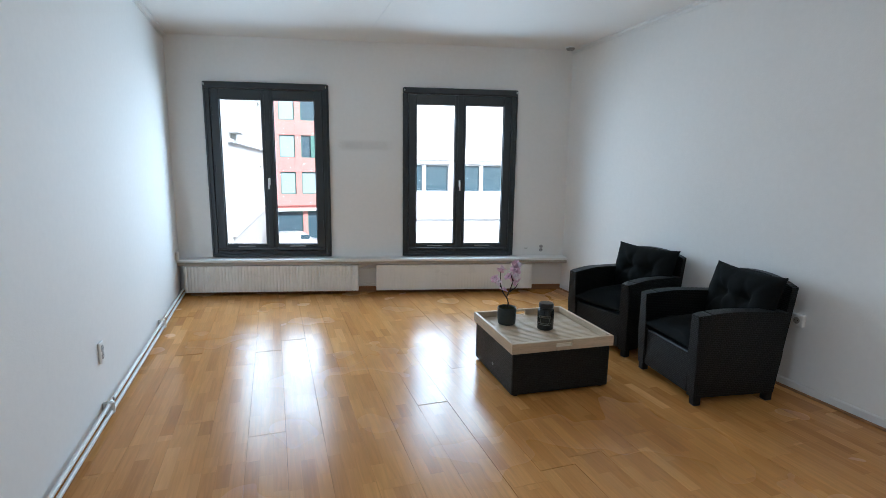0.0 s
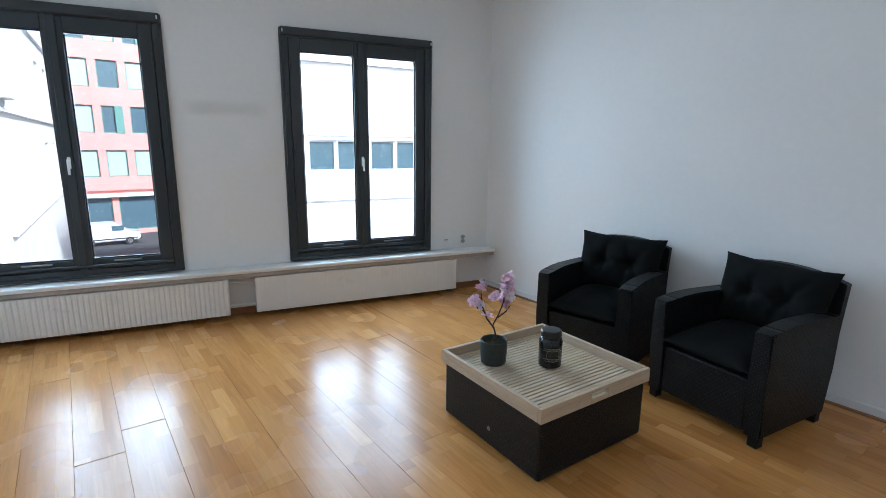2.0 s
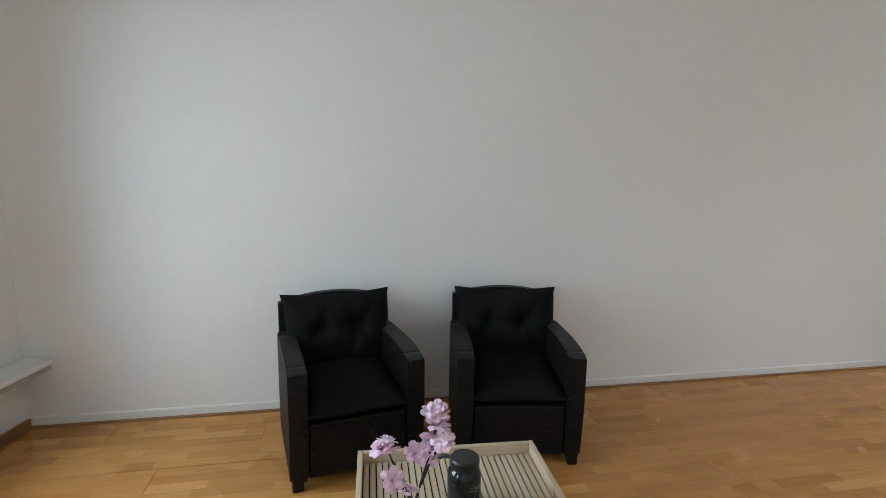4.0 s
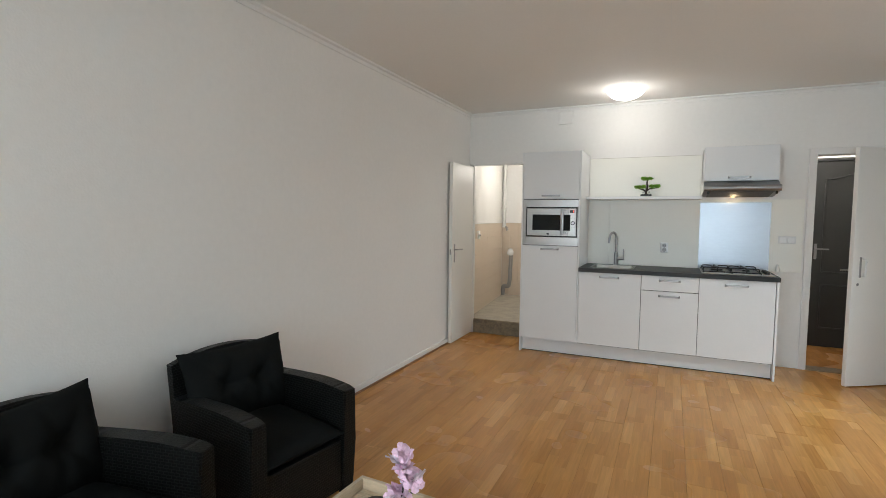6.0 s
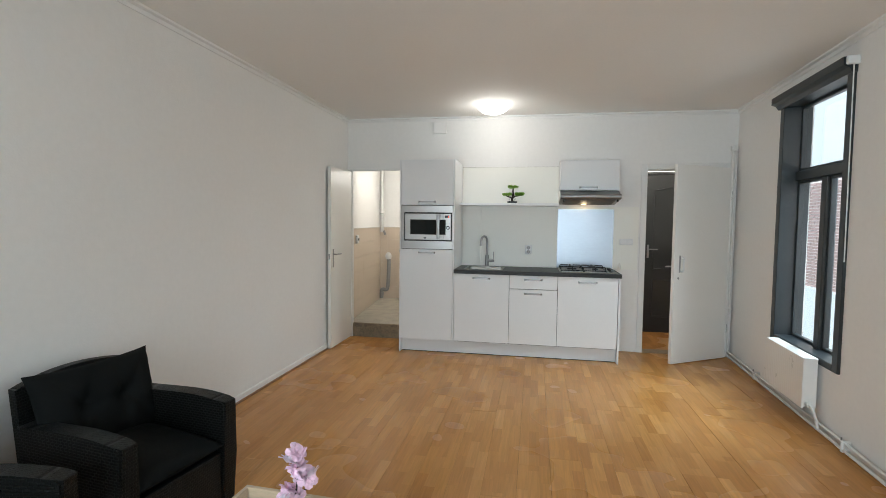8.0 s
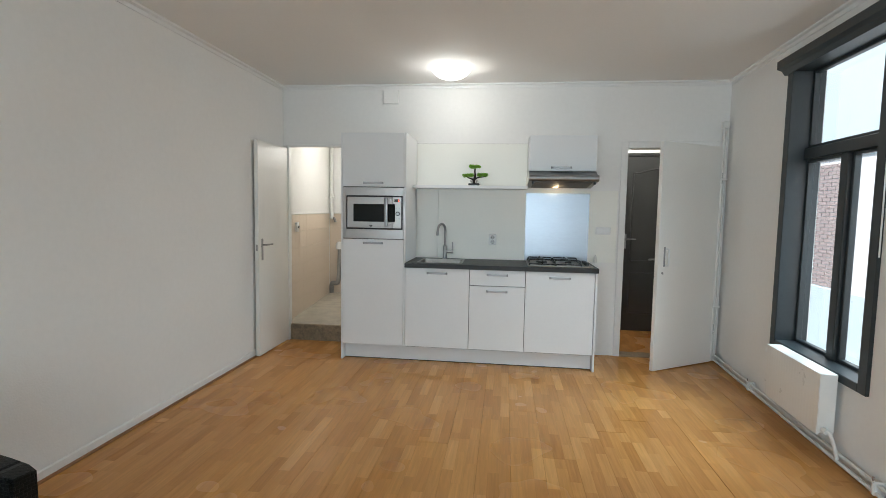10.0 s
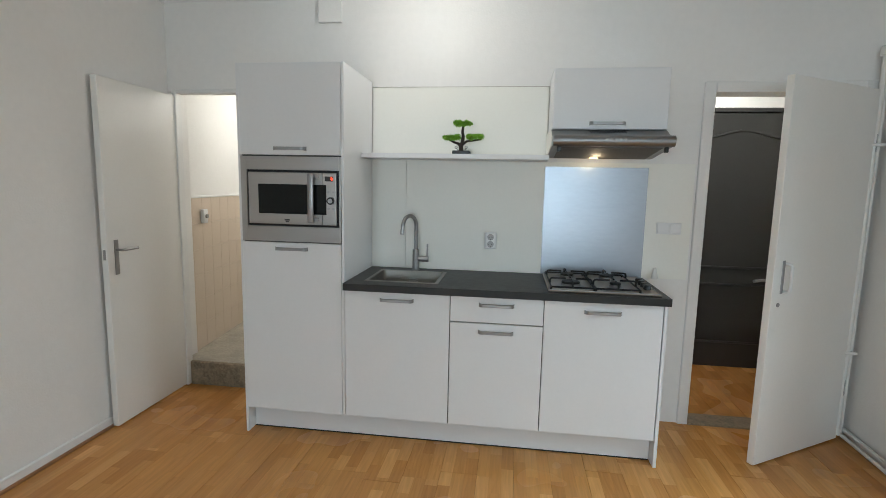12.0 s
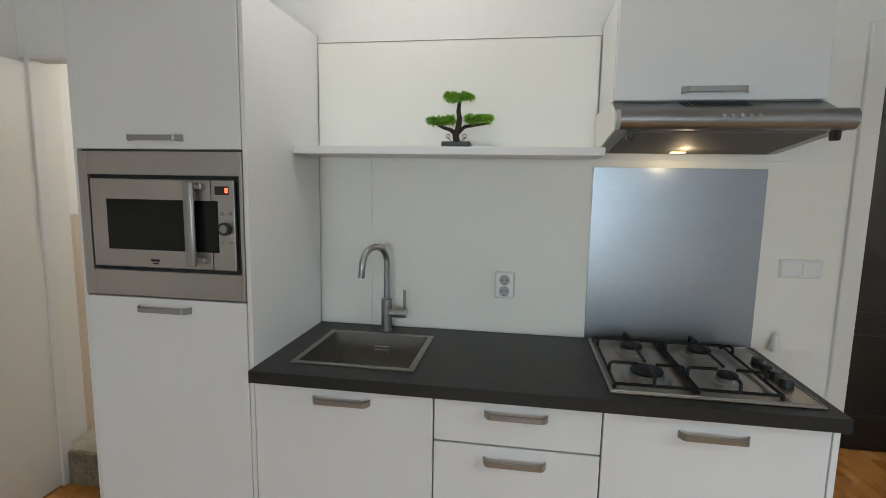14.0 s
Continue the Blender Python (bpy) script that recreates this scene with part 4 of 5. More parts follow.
th = thing("kitchen_faucet", pose(3.119, 0.066, WT1), "satin steel mixer tap with a high curved spout", "tap")
part("base", lathe(bmesh.new(), [(0.0, 0), (0.026, 0), (0.026, 0.004), (0.0225, 0.006), (0.0225, 0.135), (0.015, 0.138), (0.0, 0.138)], 20), CHROME, th, smooth=True)
sp = [(0, 0, 0.13), (0, 0, 0.29)] + [(0.016 * (1 - math.cos(radians(a))) * 1.9, 0.068 * (1 - math.cos(radians(a))), 0.29 + 0.07 * math.sin(radians(a))) for a in range(15, 181, 15)]
sp += [(0.064, 0.140, 0.245)]
part("spout", tube(bmesh.new(), sp, 0.0125, 14), CHROME, th, smooth=True)
part("mixer", tube(bmesh.new(), [(-0.015, 0, 0.075), (-0.085, 0, 0.075)], 0.019, 16), CHROME, th, smooth=True)
part("lever", tube(bmesh.new(), [(-0.076, 0, 0.085), (-0.076, 0, 0.175)], 0.0055, 10), CHROME, th, smooth=True)

# gas hob
th = thing("gas_hob", pose(1.99, 0.29, WT1), "four-burner stainless gas hob with black pan supports", "hob")
hx0, hx1, hy0, hy1 = 1.700, 2.292, 0.030, 0.556
wpart("tray", boxes((hx0, hx1, hy0, hy1, WT1 + 0.0005, WT1 + 0.009), bevel=0.004, seg=2), HOBS, th)
wpart("rim", tube(bmesh.new(), [(hx0 + 0.006, hy0 + 0.006, WT1 + 0.009), (hx1 - 0.006, hy0 + 0.006, WT1 + 0.009), (hx1 - 0.006, hy1 - 0.006, WT1 + 0.009), (hx0 + 0.006, hy1 - 0.006, WT1 + 0.009), (hx0 + 0.006, hy0 + 0.006, WT1 + 0.009)], 0.004, 8), CHROME, th, smooth=True)
wpart("ridge", tube(bmesh.new(), [(1.790, hy0 + 0.02, WT1 + 0.010), (1.790, hy1 - 0.02, WT1 + 0.010)], 0.004, 8), CHROME, th, smooth=True)
for x, y, r in ((2.160, 0.425, 0.050), (1.915, 0.415, 0.030), (2.155, 0.170, 0.038), (1.920, 0.165, 0.040)):
    b = wpart("burner", lathe(bmesh.new(), [(0.0, 0.008), (r * 1.55, 0.008), (r * 1.55, 0.012), (r * 1.1, 0.016), (r * 1.1, 0.028), (0, 0.028)], 24, (x, y, WT1)), CHROME, th, "bright burner ring", smooth=True)
    part("burner_cap", lathe(bmesh.new(), [(0.0, 0.0285), (r, 0.0285), (r * 1.03, 0.034), (r * 0.94, 0.040), (0, 0.041)], 24, (x, y, WT1)), IRON, b, "black enamel cap", smooth=True)
gz = WT1 + 0.052
for gx0, gx1 in ((2.045, 2.275), (1.805, 2.035)):
    g = bmesh.new()
    cxm = (gx0 + gx1) / 2
    y0, y1 = hy0 + 0.03, hy1 - 0.03
    zl = WT1 + 0.022
    tube(g, [(gx0, y0, zl), (gx1, y0, zl), (gx1, y1, zl), (gx0, y1, zl), (gx0, y0, zl)], 0.0052, 6)
    for yb in (0.165, 0.420):
        for s, gx in ((-1, gx0), (1, gx1)):
            tube(g, bend([(gx, yb, zl), (gx, yb, gz), (cxm + s * 0.028, yb, gz)], 0.014, 3), 0.0052, 6)
    for yy, ye in ((y0, 0.165 - 0.028), (y1, 0.420 + 0.028)):
        tube(g, bend([(cxm, yy, zl), (cxm, yy, gz), (cxm, ye, gz)], 0.014, 3), 0.0052, 6)
    tube(g, bend([(cxm, 0.193, gz), (cxm, 0.30, gz), (cxm, 0.392, gz)], 0.01, 2), 0.0052, 6)
    for x in (gx0, gx1):
        for y in (y0, y1):
            tube(g, [(x, y, WT1 + 0.009), (x, y, zl)], 0.006, 6)
    wpart("pan_support", g, IRON, th, "black enamelled pan support", smooth=True)
for k in range(4):
    y = 0.215 + k * 0.066
    wpart("knob", lathe(bmesh.new(), [(0.0, 0.009), (0.021, 0.009), (0.019, 0.030), (0.016, 0.034), (0, 0.034)], 18, (1.742, y, WT1)), BLACK, th, "black control knob", smooth=True)

# wall above the worktop
SHX0, SHX1 = 2.300, TX0 - 0.002
th = thing("backsplash", pose(2.4, -0.01, 0.957), "off-white wall panelling behind the worktop with a fine seam", "wall panel")
for a, b in ((1.40, 3.2032), (3.2048, TX0)):
    wpart("panel", boxes((a, b, -0.019, -0.004, 0.957, 1.676), bevel=0.0006), CREAM, th)
niche = piece("niche_panel", boxes((2.300, TX0 - 0.002, -0.019, 0.0, 1.706, 2.138), bevel=0.002), CREAM, None, "cream back panel above the shelf", "wall panel", kind="")
part("edge_strip", boxes((2.300, TX0 - 0.002, -0.018, 0.0015, 2.1385, 2.1405)), BATTEN, niche, "thin grey edge strip")
piece("wall_shelf", boxes((SHX0, SHX1, 0.0005, 0.250, 1.676, 1.705), bevel=0.002), CAB, None, "white wall shelf between the cabinets", "shelf", kind="")
piece("splash_plate", boxes((1.674, 2.304, -0.0035, 0.001, 0.9575, 1.647), bevel=0.0008), SPLASH, None, "brushed aluminium splash plate behind the hob", "splash plate", kind="")
th = thing("wall_cabinet", pose(1.985, 0.16, 1.845), "white wall cabinet over the extractor hood", "cabinet")
wpart("body", boxes((1.676, 2.296, 0.002, 0.312, 1.845, 2.176), bevel=0.0015), CAB, th)
d = wpart("door", boxes((1.678, 2.294, 0.314, 0.333, 1.846, 2.175), bevel=0.0018), CAB, th)
bow_handle(d, 1.997, 1.876, 0.333)
th = thing("extractor_hood", pose(1.985, 0.25, 1.70), "slim grey metal extractor hood with slots and buttons", "extractor hood")
prof = [(0.002, 1.842), (0.325, 1.842), (0.400, 1.806)] + [(0.475 + 0.028 * math.sin(radians(a)), 1.770 + 0.030 * math.cos(radians(a))) for a in range(0, 181, 20)] + [(0.440, 1.742), (0.06, 1.700), (0.002, 1.700)]
wpart("body", prism(bmesh.new(), prof, 1.676, 2.300), STEELH, th, smooth=True)
wpart("side_plate", prism(bmesh.new(), [(0.002, 1.843), (0.324, 1.843), (0.43, 1.79), (0.43, 1.745), (0.06, 1.698), (0.002, 1.698)], 2.300, 2.306), CREAM, th, "pale hood side")
wpart("grease_filter", prism(bmesh.new(), [(0.43, 1.7405), (0.07, 1.7005), (0.07, 1.6965), (0.43, 1.7365)], 1.72, 2.26), FILTER, th)
sl = bmesh.new()
for k in range(13):
    x = 1.905 + k * 0.0155
    vs = box(sl, -0.0032, 0.0032, -0.021, 0.021, -0.001, 0.001)
    bmesh.ops.transform(sl, matrix=pose(x, 0.350, 1.8318, -25.6, 0, 20), verts=vs)
wpart("vent_slots", sl, BLACK, th, "row of dark slanted slots")
for k in range(5):
    x = 1.93 + k * 0.0235
    wpart("button", tube(bmesh.new(), [(x, 0.498, 1.776), (x, 0.508, 1.776)], 0.0055, 12), CHROME, th, smooth=True)
for x in (1.70, 2.255):
    wpart("filter_catch", boxes((x, x + 0.018, 0.435, 0.47, 1.712, 1.742), bevel=0.004), BLACK, th)
wpart("lamp_cover", boxes((2.0, 2.05, 0.08, 0.11, 1.697, 1.7035), bevel=0.002), glow("warm_hood_lamp", (1.0, 0.62, 0.25), 3.0), th, "lit hood lamp")


def socket(name, m, label, holes, w=0.08, h=0.082, depth=0.034):
    """A surface-mounted socket; its face looks along local -y."""
    th = thing(name, m, label, "socket", "wall sockets")
    part("plate", boxes((-w / 2, w / 2, -depth, 0, -h / 2, h / 2), bevel=min(0.009, depth * 0.4), seg=3), PLASTIC, th, smooth=True)
    for z in holes:
        # Cup is a flat disc; its recess shade is put into the grey.
        cup = part("socket_cup", tube(bmesh.new(), [(0, -depth + 0.0005, z), (0, -depth - 0.0015, z)], 0.0215, 24), material("socket_shade", (0.38, 0.38, 0.38), 0.4, bump=0) if "socket_shade" not in bpy.data.materials else bpy.data.materials["socket_shade"], th)
        for dx, dz in ((-0.0095, 0), (0.0095, 0), (0, -0.017)):
            part("pin_hole", tube(bmesh.new(), [(dx, -depth - 0.0014, z + dz), (dx, -depth - 0.0022, z + dz)], 0.0032, 8), BLACK, cup)
    return th


socket("double_socket", pose(2.634, -0.004, 1.164, 0, 0, 180), "white double wall socket above the worktop", (0.023, -0.023), 0.078, 0.108)
socket("wall_socket", RIGHT @ pose(6.63 - 3.755, 0, 0.481), "white wall socket low on the long wall", (0.0,))
socket("wall_socket", LEFT_B @ pose(4.70 - 3.40, 0, 0.375), "flat white wall socket low on the side wall", (0.02, -0.02), 0.07, 0.12, 0.014)
socket("small_socket", WIN_WALL @ pose(4.085, 0, 0.50), "small white double outlet above the sill", (0.02, -0.02), 0.045, 0.085, 0.012)
piece("cable_stub", boxes((3.885, 3.925, -0.008, 0, 0.495, 0.503), bevel=0.002), GREYPVC, WIN_WALL, "short cable stub above the sill", "cable", kind="")
th = thing("light_switch", pose(1.53, -0.004, 1.277, 0, 0, 180), "pair of flat white light switches beside the hob", "switch")
part("plate", boxes((-0.074, 0.074, -0.010, 0, -0.036, 0.036), bevel=0.003), PLASTIC, th)
for x in (-0.036, 0.036):
    part("rocker", boxes((x - 0.032, x + 0.032, -0.014, -0.009, -0.030, 0.030), bevel=0.003), PLASTIC, th)
th = thing("gas_valve", pose(1.600, -0.004, 0.995), "small white cone-shaped gas valve knob on the wall", "valve")
part("cone", lathe(bmesh.new(), [(0.0, -0.035), (0.020, -0.035), (0.020, -0.02), (0.010, 0.03), (0, 0.038)], 16, (0, 0.03, 0)), PIPE, th, smooth=True)
part("stub", tube(bmesh.new(), [(0, 0.0, -0.025), (0, 0.03, -0.025)], 0.008, 8), CHROME, th)
piece("junction_box", boxes((3.640, 3.800, -0.019, 0.004, 2.548, 2.690), bevel=0.006, seg=2), WALL, None, "flat white painted box high on the kitchen wall", "junction box", kind="")
th = thing("thermostat_box", LEFT_B @ pose(7.37 - 3.40, 0, 0.46), "small white box at the end of the sill", "switch")
part("case", boxes((-0.035, 0.035, -0.03, 0, -0.045, 0.045), bevel=0.005), PLASTIC, th)

th = thing("ceiling_lamp", pose(3.03, 0.585, H), "round opal ceiling lamp, switched on", "ceiling light")
part("base_ring", lathe(bmesh.new(), [(0.0, -0.018), (0.165, -0.018), (0.170, -0.012), (0.170, 0.0), (0, 0)], 36), PLASTIC, th, smooth=True)
g = part("shade", lathe(bmesh.new(), [(0.0, -0.108), (0.06, -0.103), (0.115, -0.084), (0.155, -0.053), (0.180, -0.022), (0.180, -0.014), (0.168, -0.013)], 40), OPAL, th, "glowing opal glass shade", smooth=True)
g.visible_shadow = False
th = thing("smoke_detector", pose(4.80, 6.52, H), "flat round smoke detector on the ceiling", "smoke detector")
part("base", lathe(bmesh.new(), [(0.0, -0.012), (0.052, -0.012), (0.055, 0.0), (0, 0)], 28), PLASTIC, th, smooth=True)
part("cap", lathe(bmesh.new(), [(0.0, -0.034), (0.036, -0.033), (0.044, -0.026), (0.046, -0.0125), (0, -0.0125)], 28), GREYPVC, th, "grey cap", smooth=True)
piece("wall_patch", boxes((1.70, 2.38, -0.0022, -0.0012, 1.58, 1.73)), STAIN, WIN_WALL, "faint yellowed patch on the wall between the windows", "stain")

# bonsai on the shelf
th = thing("bonsai", pose(2.83, 0.12, 1.705), "small artificial bonsai with three bright green pads", "plant")
part("pot", boxes((-0.055, 0.055, -0.035, 0.035, 0.0, 0.026), bevel=0.004), BLACK, th, "flat black plastic pot")
bm = bmesh.new()
tube(bm, [(0.0, 0, 0.024), (0.004, 0.004, 0.05), (-0.006, 0, 0.085), (-0.010, 0.0, 0.115), (-0.004, 0, 0.14), (-0.008, 0, 0.178)], 0.014, 8, 0.007)
tube(bm, [(-0.002, 0, 0.06), (-0.03, 0.004, 0.083), (-0.075, 0.0, 0.090), (-0.12, 0, 0.096)], 0.009, 8, 0.004)
tube(bm, [(0.0, 0, 0.05), (0.024, 0.004, 0.072), (0.05, 0.006, 0.078), (0.098, 0.004, 0.104)], 0.010, 8, 0.004)
part("trunk", bm, STEM, th, smooth=True)
rng = random.Random(4)
for cx, cz, rx in ((0.060, 0.104, 0.050), (-0.083, 0.108, 0.048), (-0.006, 0.192, 0.058)):
    bm = bmesh.new()
    for c in range(11):
        px = cx + rx * (c / 5 - 1) * 0.82 + rng.uniform(-0.005, 0.005)
        o = Vector((px, rng.uniform(-0.022, 0.022), cz + rng.uniform(-0.006, 0.008)))
        size = rng.uniform(0.016, 0.022)
        for k in range(130):
            d = Vector((rng.gauss(0, 1), rng.gauss(0, 1), rng.gauss(0.25, 0.8))).normalized()
            w = d.orthogonal().normalized()
            w = (w * rng.uniform(-1, 1) + d.cross(w) * rng.uniform(-1, 1)).normalized() * 0.0016
            tip, foot = o + d * size * rng.uniform(0.8, 1.15), o + d * size * 0.35
            vs = [bm.verts.new(v) for v in (foot - w, foot + w, tip + w * 0.6, tip - w * 0.6)]
            bm.faces.new(vs)
    part("foliage_pad", bm, LEAF, th, "clump of bright green plastic moss")
for s in (-1, 1):
    sp = [(s * (0.030 + 0.010 * math.cos(a * 0.9) * (1 - a / 9)), 0.012, 0.045 + 0.012 * math.sin(a * 0.9) * (1 - a / 9)) for a in range(0, 8)]
    part("tendril", tube(bmesh.new(), [(s * 0.015, 0.01, 0.026)] + sp, 0.0014, 5), STEM, th)


# ---- seating group ----
def pillow(w, d, t, n=14, buttons=(), pinch=0.12):
    """A stuffed cushion lying in the xy plane, centred, with pulled-in corners and tufting dips."""
    bm = bmesh.new()
    top, bot = [], []
    for j in range(n + 1):
        for i in range(n + 1):
            u, v = 2 * i / n - 1, 2 * j / n - 1
            puff = ((1 - abs(u) ** 3.2) * (1 - abs(v) ** 3.2)) ** 0.5
            sx, sy = 1 - pinch * 0.35 * (1 - v * v), 1 - pinch * 0.35 * (1 - u * u)
            x, y = u * w / 2 * (sx if abs(u) > 0.99 else 1 - (1 - sx) * abs(u) ** 4), v * d / 2 * (sy if abs(v) > 0.99 else 1 - (1 - sy) * abs(v) ** 4)
            dip = sum(math.exp(-((u - a) ** 2 + (v - b) ** 2) / 0.035) for a, b in buttons)
            fold = 0.0
            for bx, by in buttons:
                for ex, ey in ((0.0, by), (bx * 2.6, 0.95), (bx * 2.6, -0.95), (bx * 0.4, 0.98), (bx * 0.4, -0.98)):
                    f = max(0.0, min(1.0, ((u - bx) * (ex - bx) + (v - by) * (ey - by)) / ((ex - bx) ** 2 + (ey - by) ** 2)))
                    gap = (u - bx - f * (ex - bx)) ** 2 + (v - by - f * (ey - by)) ** 2
                    fold = max(fold, math.exp(-gap / 0.006) * (1 - 0.75 * f))
            h = t / 2 * puff * max(0.15, 1 - 0.50 * min(dip, 1.0) - 0.20 * fold) + 0.006 * noise.noise((x * 9, y * 9, w)) + 0.003 * noise.noise((x * 24, y * 24, d))
            top.append(bm.verts.new((x, y, max(h, 0.004))))
            bot.append(bm.verts.new((x, y, -max(t / 2 * puff * 0.8, 0.004))))
    k = n + 1
    for j in range(n):
        for i in range(n):
            a = j * k + i
            bm.faces.new((top[a], top[a + 1], top[a + k + 1], top[a + k]))
            bm.faces.new((bot[a], bot[a + k], bot[a + k + 1], bot[a + 1]))
    rim = [j for j in range(k)] + [j * k + n for j in range(1, k)] + [n * k + i for i in range(n - 1, -1, -1)] + [j * k for j in range(n - 1, 0, -1)]
    for a, b in zip(rim, rim[1:] + rim[:1]):
        bm.faces.new((top[a], top[b], bot[b], bot[a]))
    return bm


def armchair(m, label):
    """Woven armchair; it faces local -y."""
    th = thing("armchair", m, label, "armchair", "wicker armchairs")
    hw = 0.318
    for s in (-1, 1):
        outer, inner = s * hw, s * (hw - 0.085)
        # side panel with a curved arm on top, seen from the side as (y, z)
        top = [(-0.318 + 0.618 * k / 14, 0.602 - 0.026 * max(0, 1 - k / 6) ** 1.8 - 0.020 * (k / 14) ** 2) for k in range(15)]
        outline = [(-0.304, 0.055), (-0.314, 0.30)] + top + [(0.285, 0.30), (0.260, 0.055)]
        bm = prism(bmesh.new(), outline, min(outer, inner), max(outer, inner))
        bmesh.ops.bevel(bm, geom=[e for e in bm.edges if abs(e.verts[0].co.x - e.verts[1].co.x) < 1e-4], offset=0.010, segments=2, affect="EDGES")
        part("arm", bm, WICK, th, smooth=True)
    bm = boxes((-hw + 0.086, hw - 0.086, -0.300, -0.255, 0.06, 0.325), bevel=0.008)
    part("front_apron", bm, WICK, th)
    part("seat_deck", boxes((-hw + 0.086, hw - 0.086, -0.254, 0.26, 0.29, 0.325)), WICK, th)
    # reclined back with a bowed top edge
    bm = bmesh.new()
    n = 12
    front, rear = [], []
    for i in range(n + 1):
        u = 2 * i / n - 1
        x = u * (hw - 0.012)
        ztop = 0.735 + 0.040 * (1 - u * u)
        for z, lst in ((0.06, None), (ztop, None)):
            t = (z - 0.06) / 0.72
            y = 0.215 + 0.100 * t + 0.03 * (1 - u * u) * t
            front.append(bm.verts.new((x, y, z)))
            rear.append(bm.verts.new((x, y + 0.045, z)))
    for i in range(n):
        a = 2 * i
        bm.faces.new((front[a], front[a + 2], front[a + 3], front[a + 1]))
        bm.faces.new((rear[a], rear[a + 1], rear[a + 3], rear[a + 2]))
        bm.faces.new((front[a + 1], front[a + 3], rear[a + 3], rear[a + 1]))
        bm.faces.new((front[a], rear[a], rear[a + 2], front[a + 2]))
    for a in (0, 2 * n):
        bm.faces.new((front[a], front[a + 1], rear[a + 1], rear[a]))
    part("backrest", bm, WICK, th, smooth=True)
    for x in (-hw + 0.035, hw - 0.035):
        for y in (-0.272, 0.235):
            part("leg", boxes((x - 0.026, x + 0.026, y - 0.026, y + 0.026, 0.0, 0.07), bevel=0.007), IRON, th, "black plastic leg")
    sc = part("seat_cushion", pillow(0.47, 0.56, 0.15, 24), CUSH, th, "charcoal seat cushion", smooth=True)
    sc.matrix_basis = pose(0, -0.035, 0.375, 2, 0, 0)
    bc = part("back_cushion", pillow(0.60, 0.42, 0.17, 40, buttons=[(-0.33, 0.05), (0.33, 0.05)], pinch=0.25), CUSH, th, "tufted charcoal back cushion", smooth=True)
    bc.matrix_basis = pose(0, 0.222, 0.592, 75, 0, 0)
    return th


armchair(pose(4.405, 4.008, 0, 0, 0, -98.6), "black woven wicker armchair with charcoal cushions, angled slightly")
armchair(pose(4.415, 4.895, 0, 0, 0, -79), "black woven wicker armchair with charcoal cushions, by the corner")

TABLE = pose(3.402, 4.512, 0, 0, 0, -3.0)
th = thing("coffee_table", TABLE, "low square dark wicker coffee table holding a wooden tray", "coffee table")
q = 0.348
bm = boxes((-q, q, -q, q, 0.012, 0.292), bevel=0.012, seg=2)
part("body", bm, WICKT, th)
for x in (-q + 0.04, q - 0.04):
    for y in (-q + 0.04, q - 0.04):
        part("foot", lathe(bmesh.new(), [(0, 0), (0.02, 0), (0.02, 0.024), (0, 0.024)], 12, (x, y, 0)), IRON, th)
part("badge", tube(bmesh.new(), [(-q - 0.0005, -0.02, 0.10), (-q - 0.004, -0.02, 0.10)], 0.011, 12), CHROME, th, "small round metal badge")
th = thing("serving_tray", TABLE @ pose(0, 0, 0.2935), "pale limed wooden slatted tray with cut-out grips", "tray")
t = 0.362
for s in (-1, 1):
    # rims with a grip slot
    for ax in (0, 1):
        bm = bmesh.new()
        if ax == 1:
            y0, y1 = sorted((s * t, s * (t - 0.020)))
            box(bm, -t, -0.055, y0, y1, 0, 0.068, 0.002), box(bm, 0.055, t, y0, y1, 0, 0.068, 0.002)
            box(bm, -0.055, 0.055, y0, y1, 0, 0.026, 0.002), box(bm, -0.055, 0.055, y0, y1, 0.050, 0.068, 0.002)
        else:
            x0, x1 = sorted((s * t, s * (t - 0.020)))
            box(bm, x0, x1, -t + 0.021, t - 0.021, 0, 0.068, 0.002)
        part("rim", bm, WOOD if ax == 1 else WOODX, th)
part("tray_base", boxes((-t + 0.021, t - 0.021, -t + 0.021, t - 0.021, 0.004, 0.012)), SEAM, th, "base blackened to deepen the shade between the slats")
n = 27
step = (2 * (t - 0.022)) / n
tones = [mesh_of(boxes((-t + 0.022, t - 0.022, -step / 2 + 0.0027, step / 2 - 0.0027, 0.0122, 0.024), bevel=0.0012), "slat", m) for m in (WOOD, SLATM)]
for k in range(n):
    ob = new("slat", tones[k * 7 % 5 % 2])
    ob.parent = th
    ob.matrix_basis = pose(0, -t + 0.022 + step * (k + 0.5), 0)

TZ = 0.318
th = thing("flower_pot", pose(3.235, 4.690, TZ) @ Matrix.Scale(1.13, 4), "dark stone pot with a branch of pink silk blossom", "potted plant")
part("pot", lathe(bmesh.new(), [(0, 0), (0.050, 0), (0.056, 0.006), (0.060, 0.05), (0.061, 0.108), (0.0575, 0.111), (0.053, 0.106), (0.052, 0.094), (0.0, 0.094)], 32), POTM, th, smooth=True)
bm = bmesh.new()
rng = random.Random(8)
for k in range(150):
    a, r = rng.random() * 6.28, 0.05 * math.sqrt(rng.random())
    o = Vector((r * math.cos(a), r * math.sin(a), 0.094))
    s = rng.uniform(0.004, 0.009)
    vs = [bm.verts.new(o + Vector(p) * s) for p in ((-1, -0.6, 0), (1, -0.6, 0), (0, 1, 0), (0, 0, 1.6))]
    for f in ((0, 1, 3), (1, 2, 3), (2, 0, 3)):
        bm.faces.new([vs[i] for i in f])
part("moss", bm, SOIL, th)
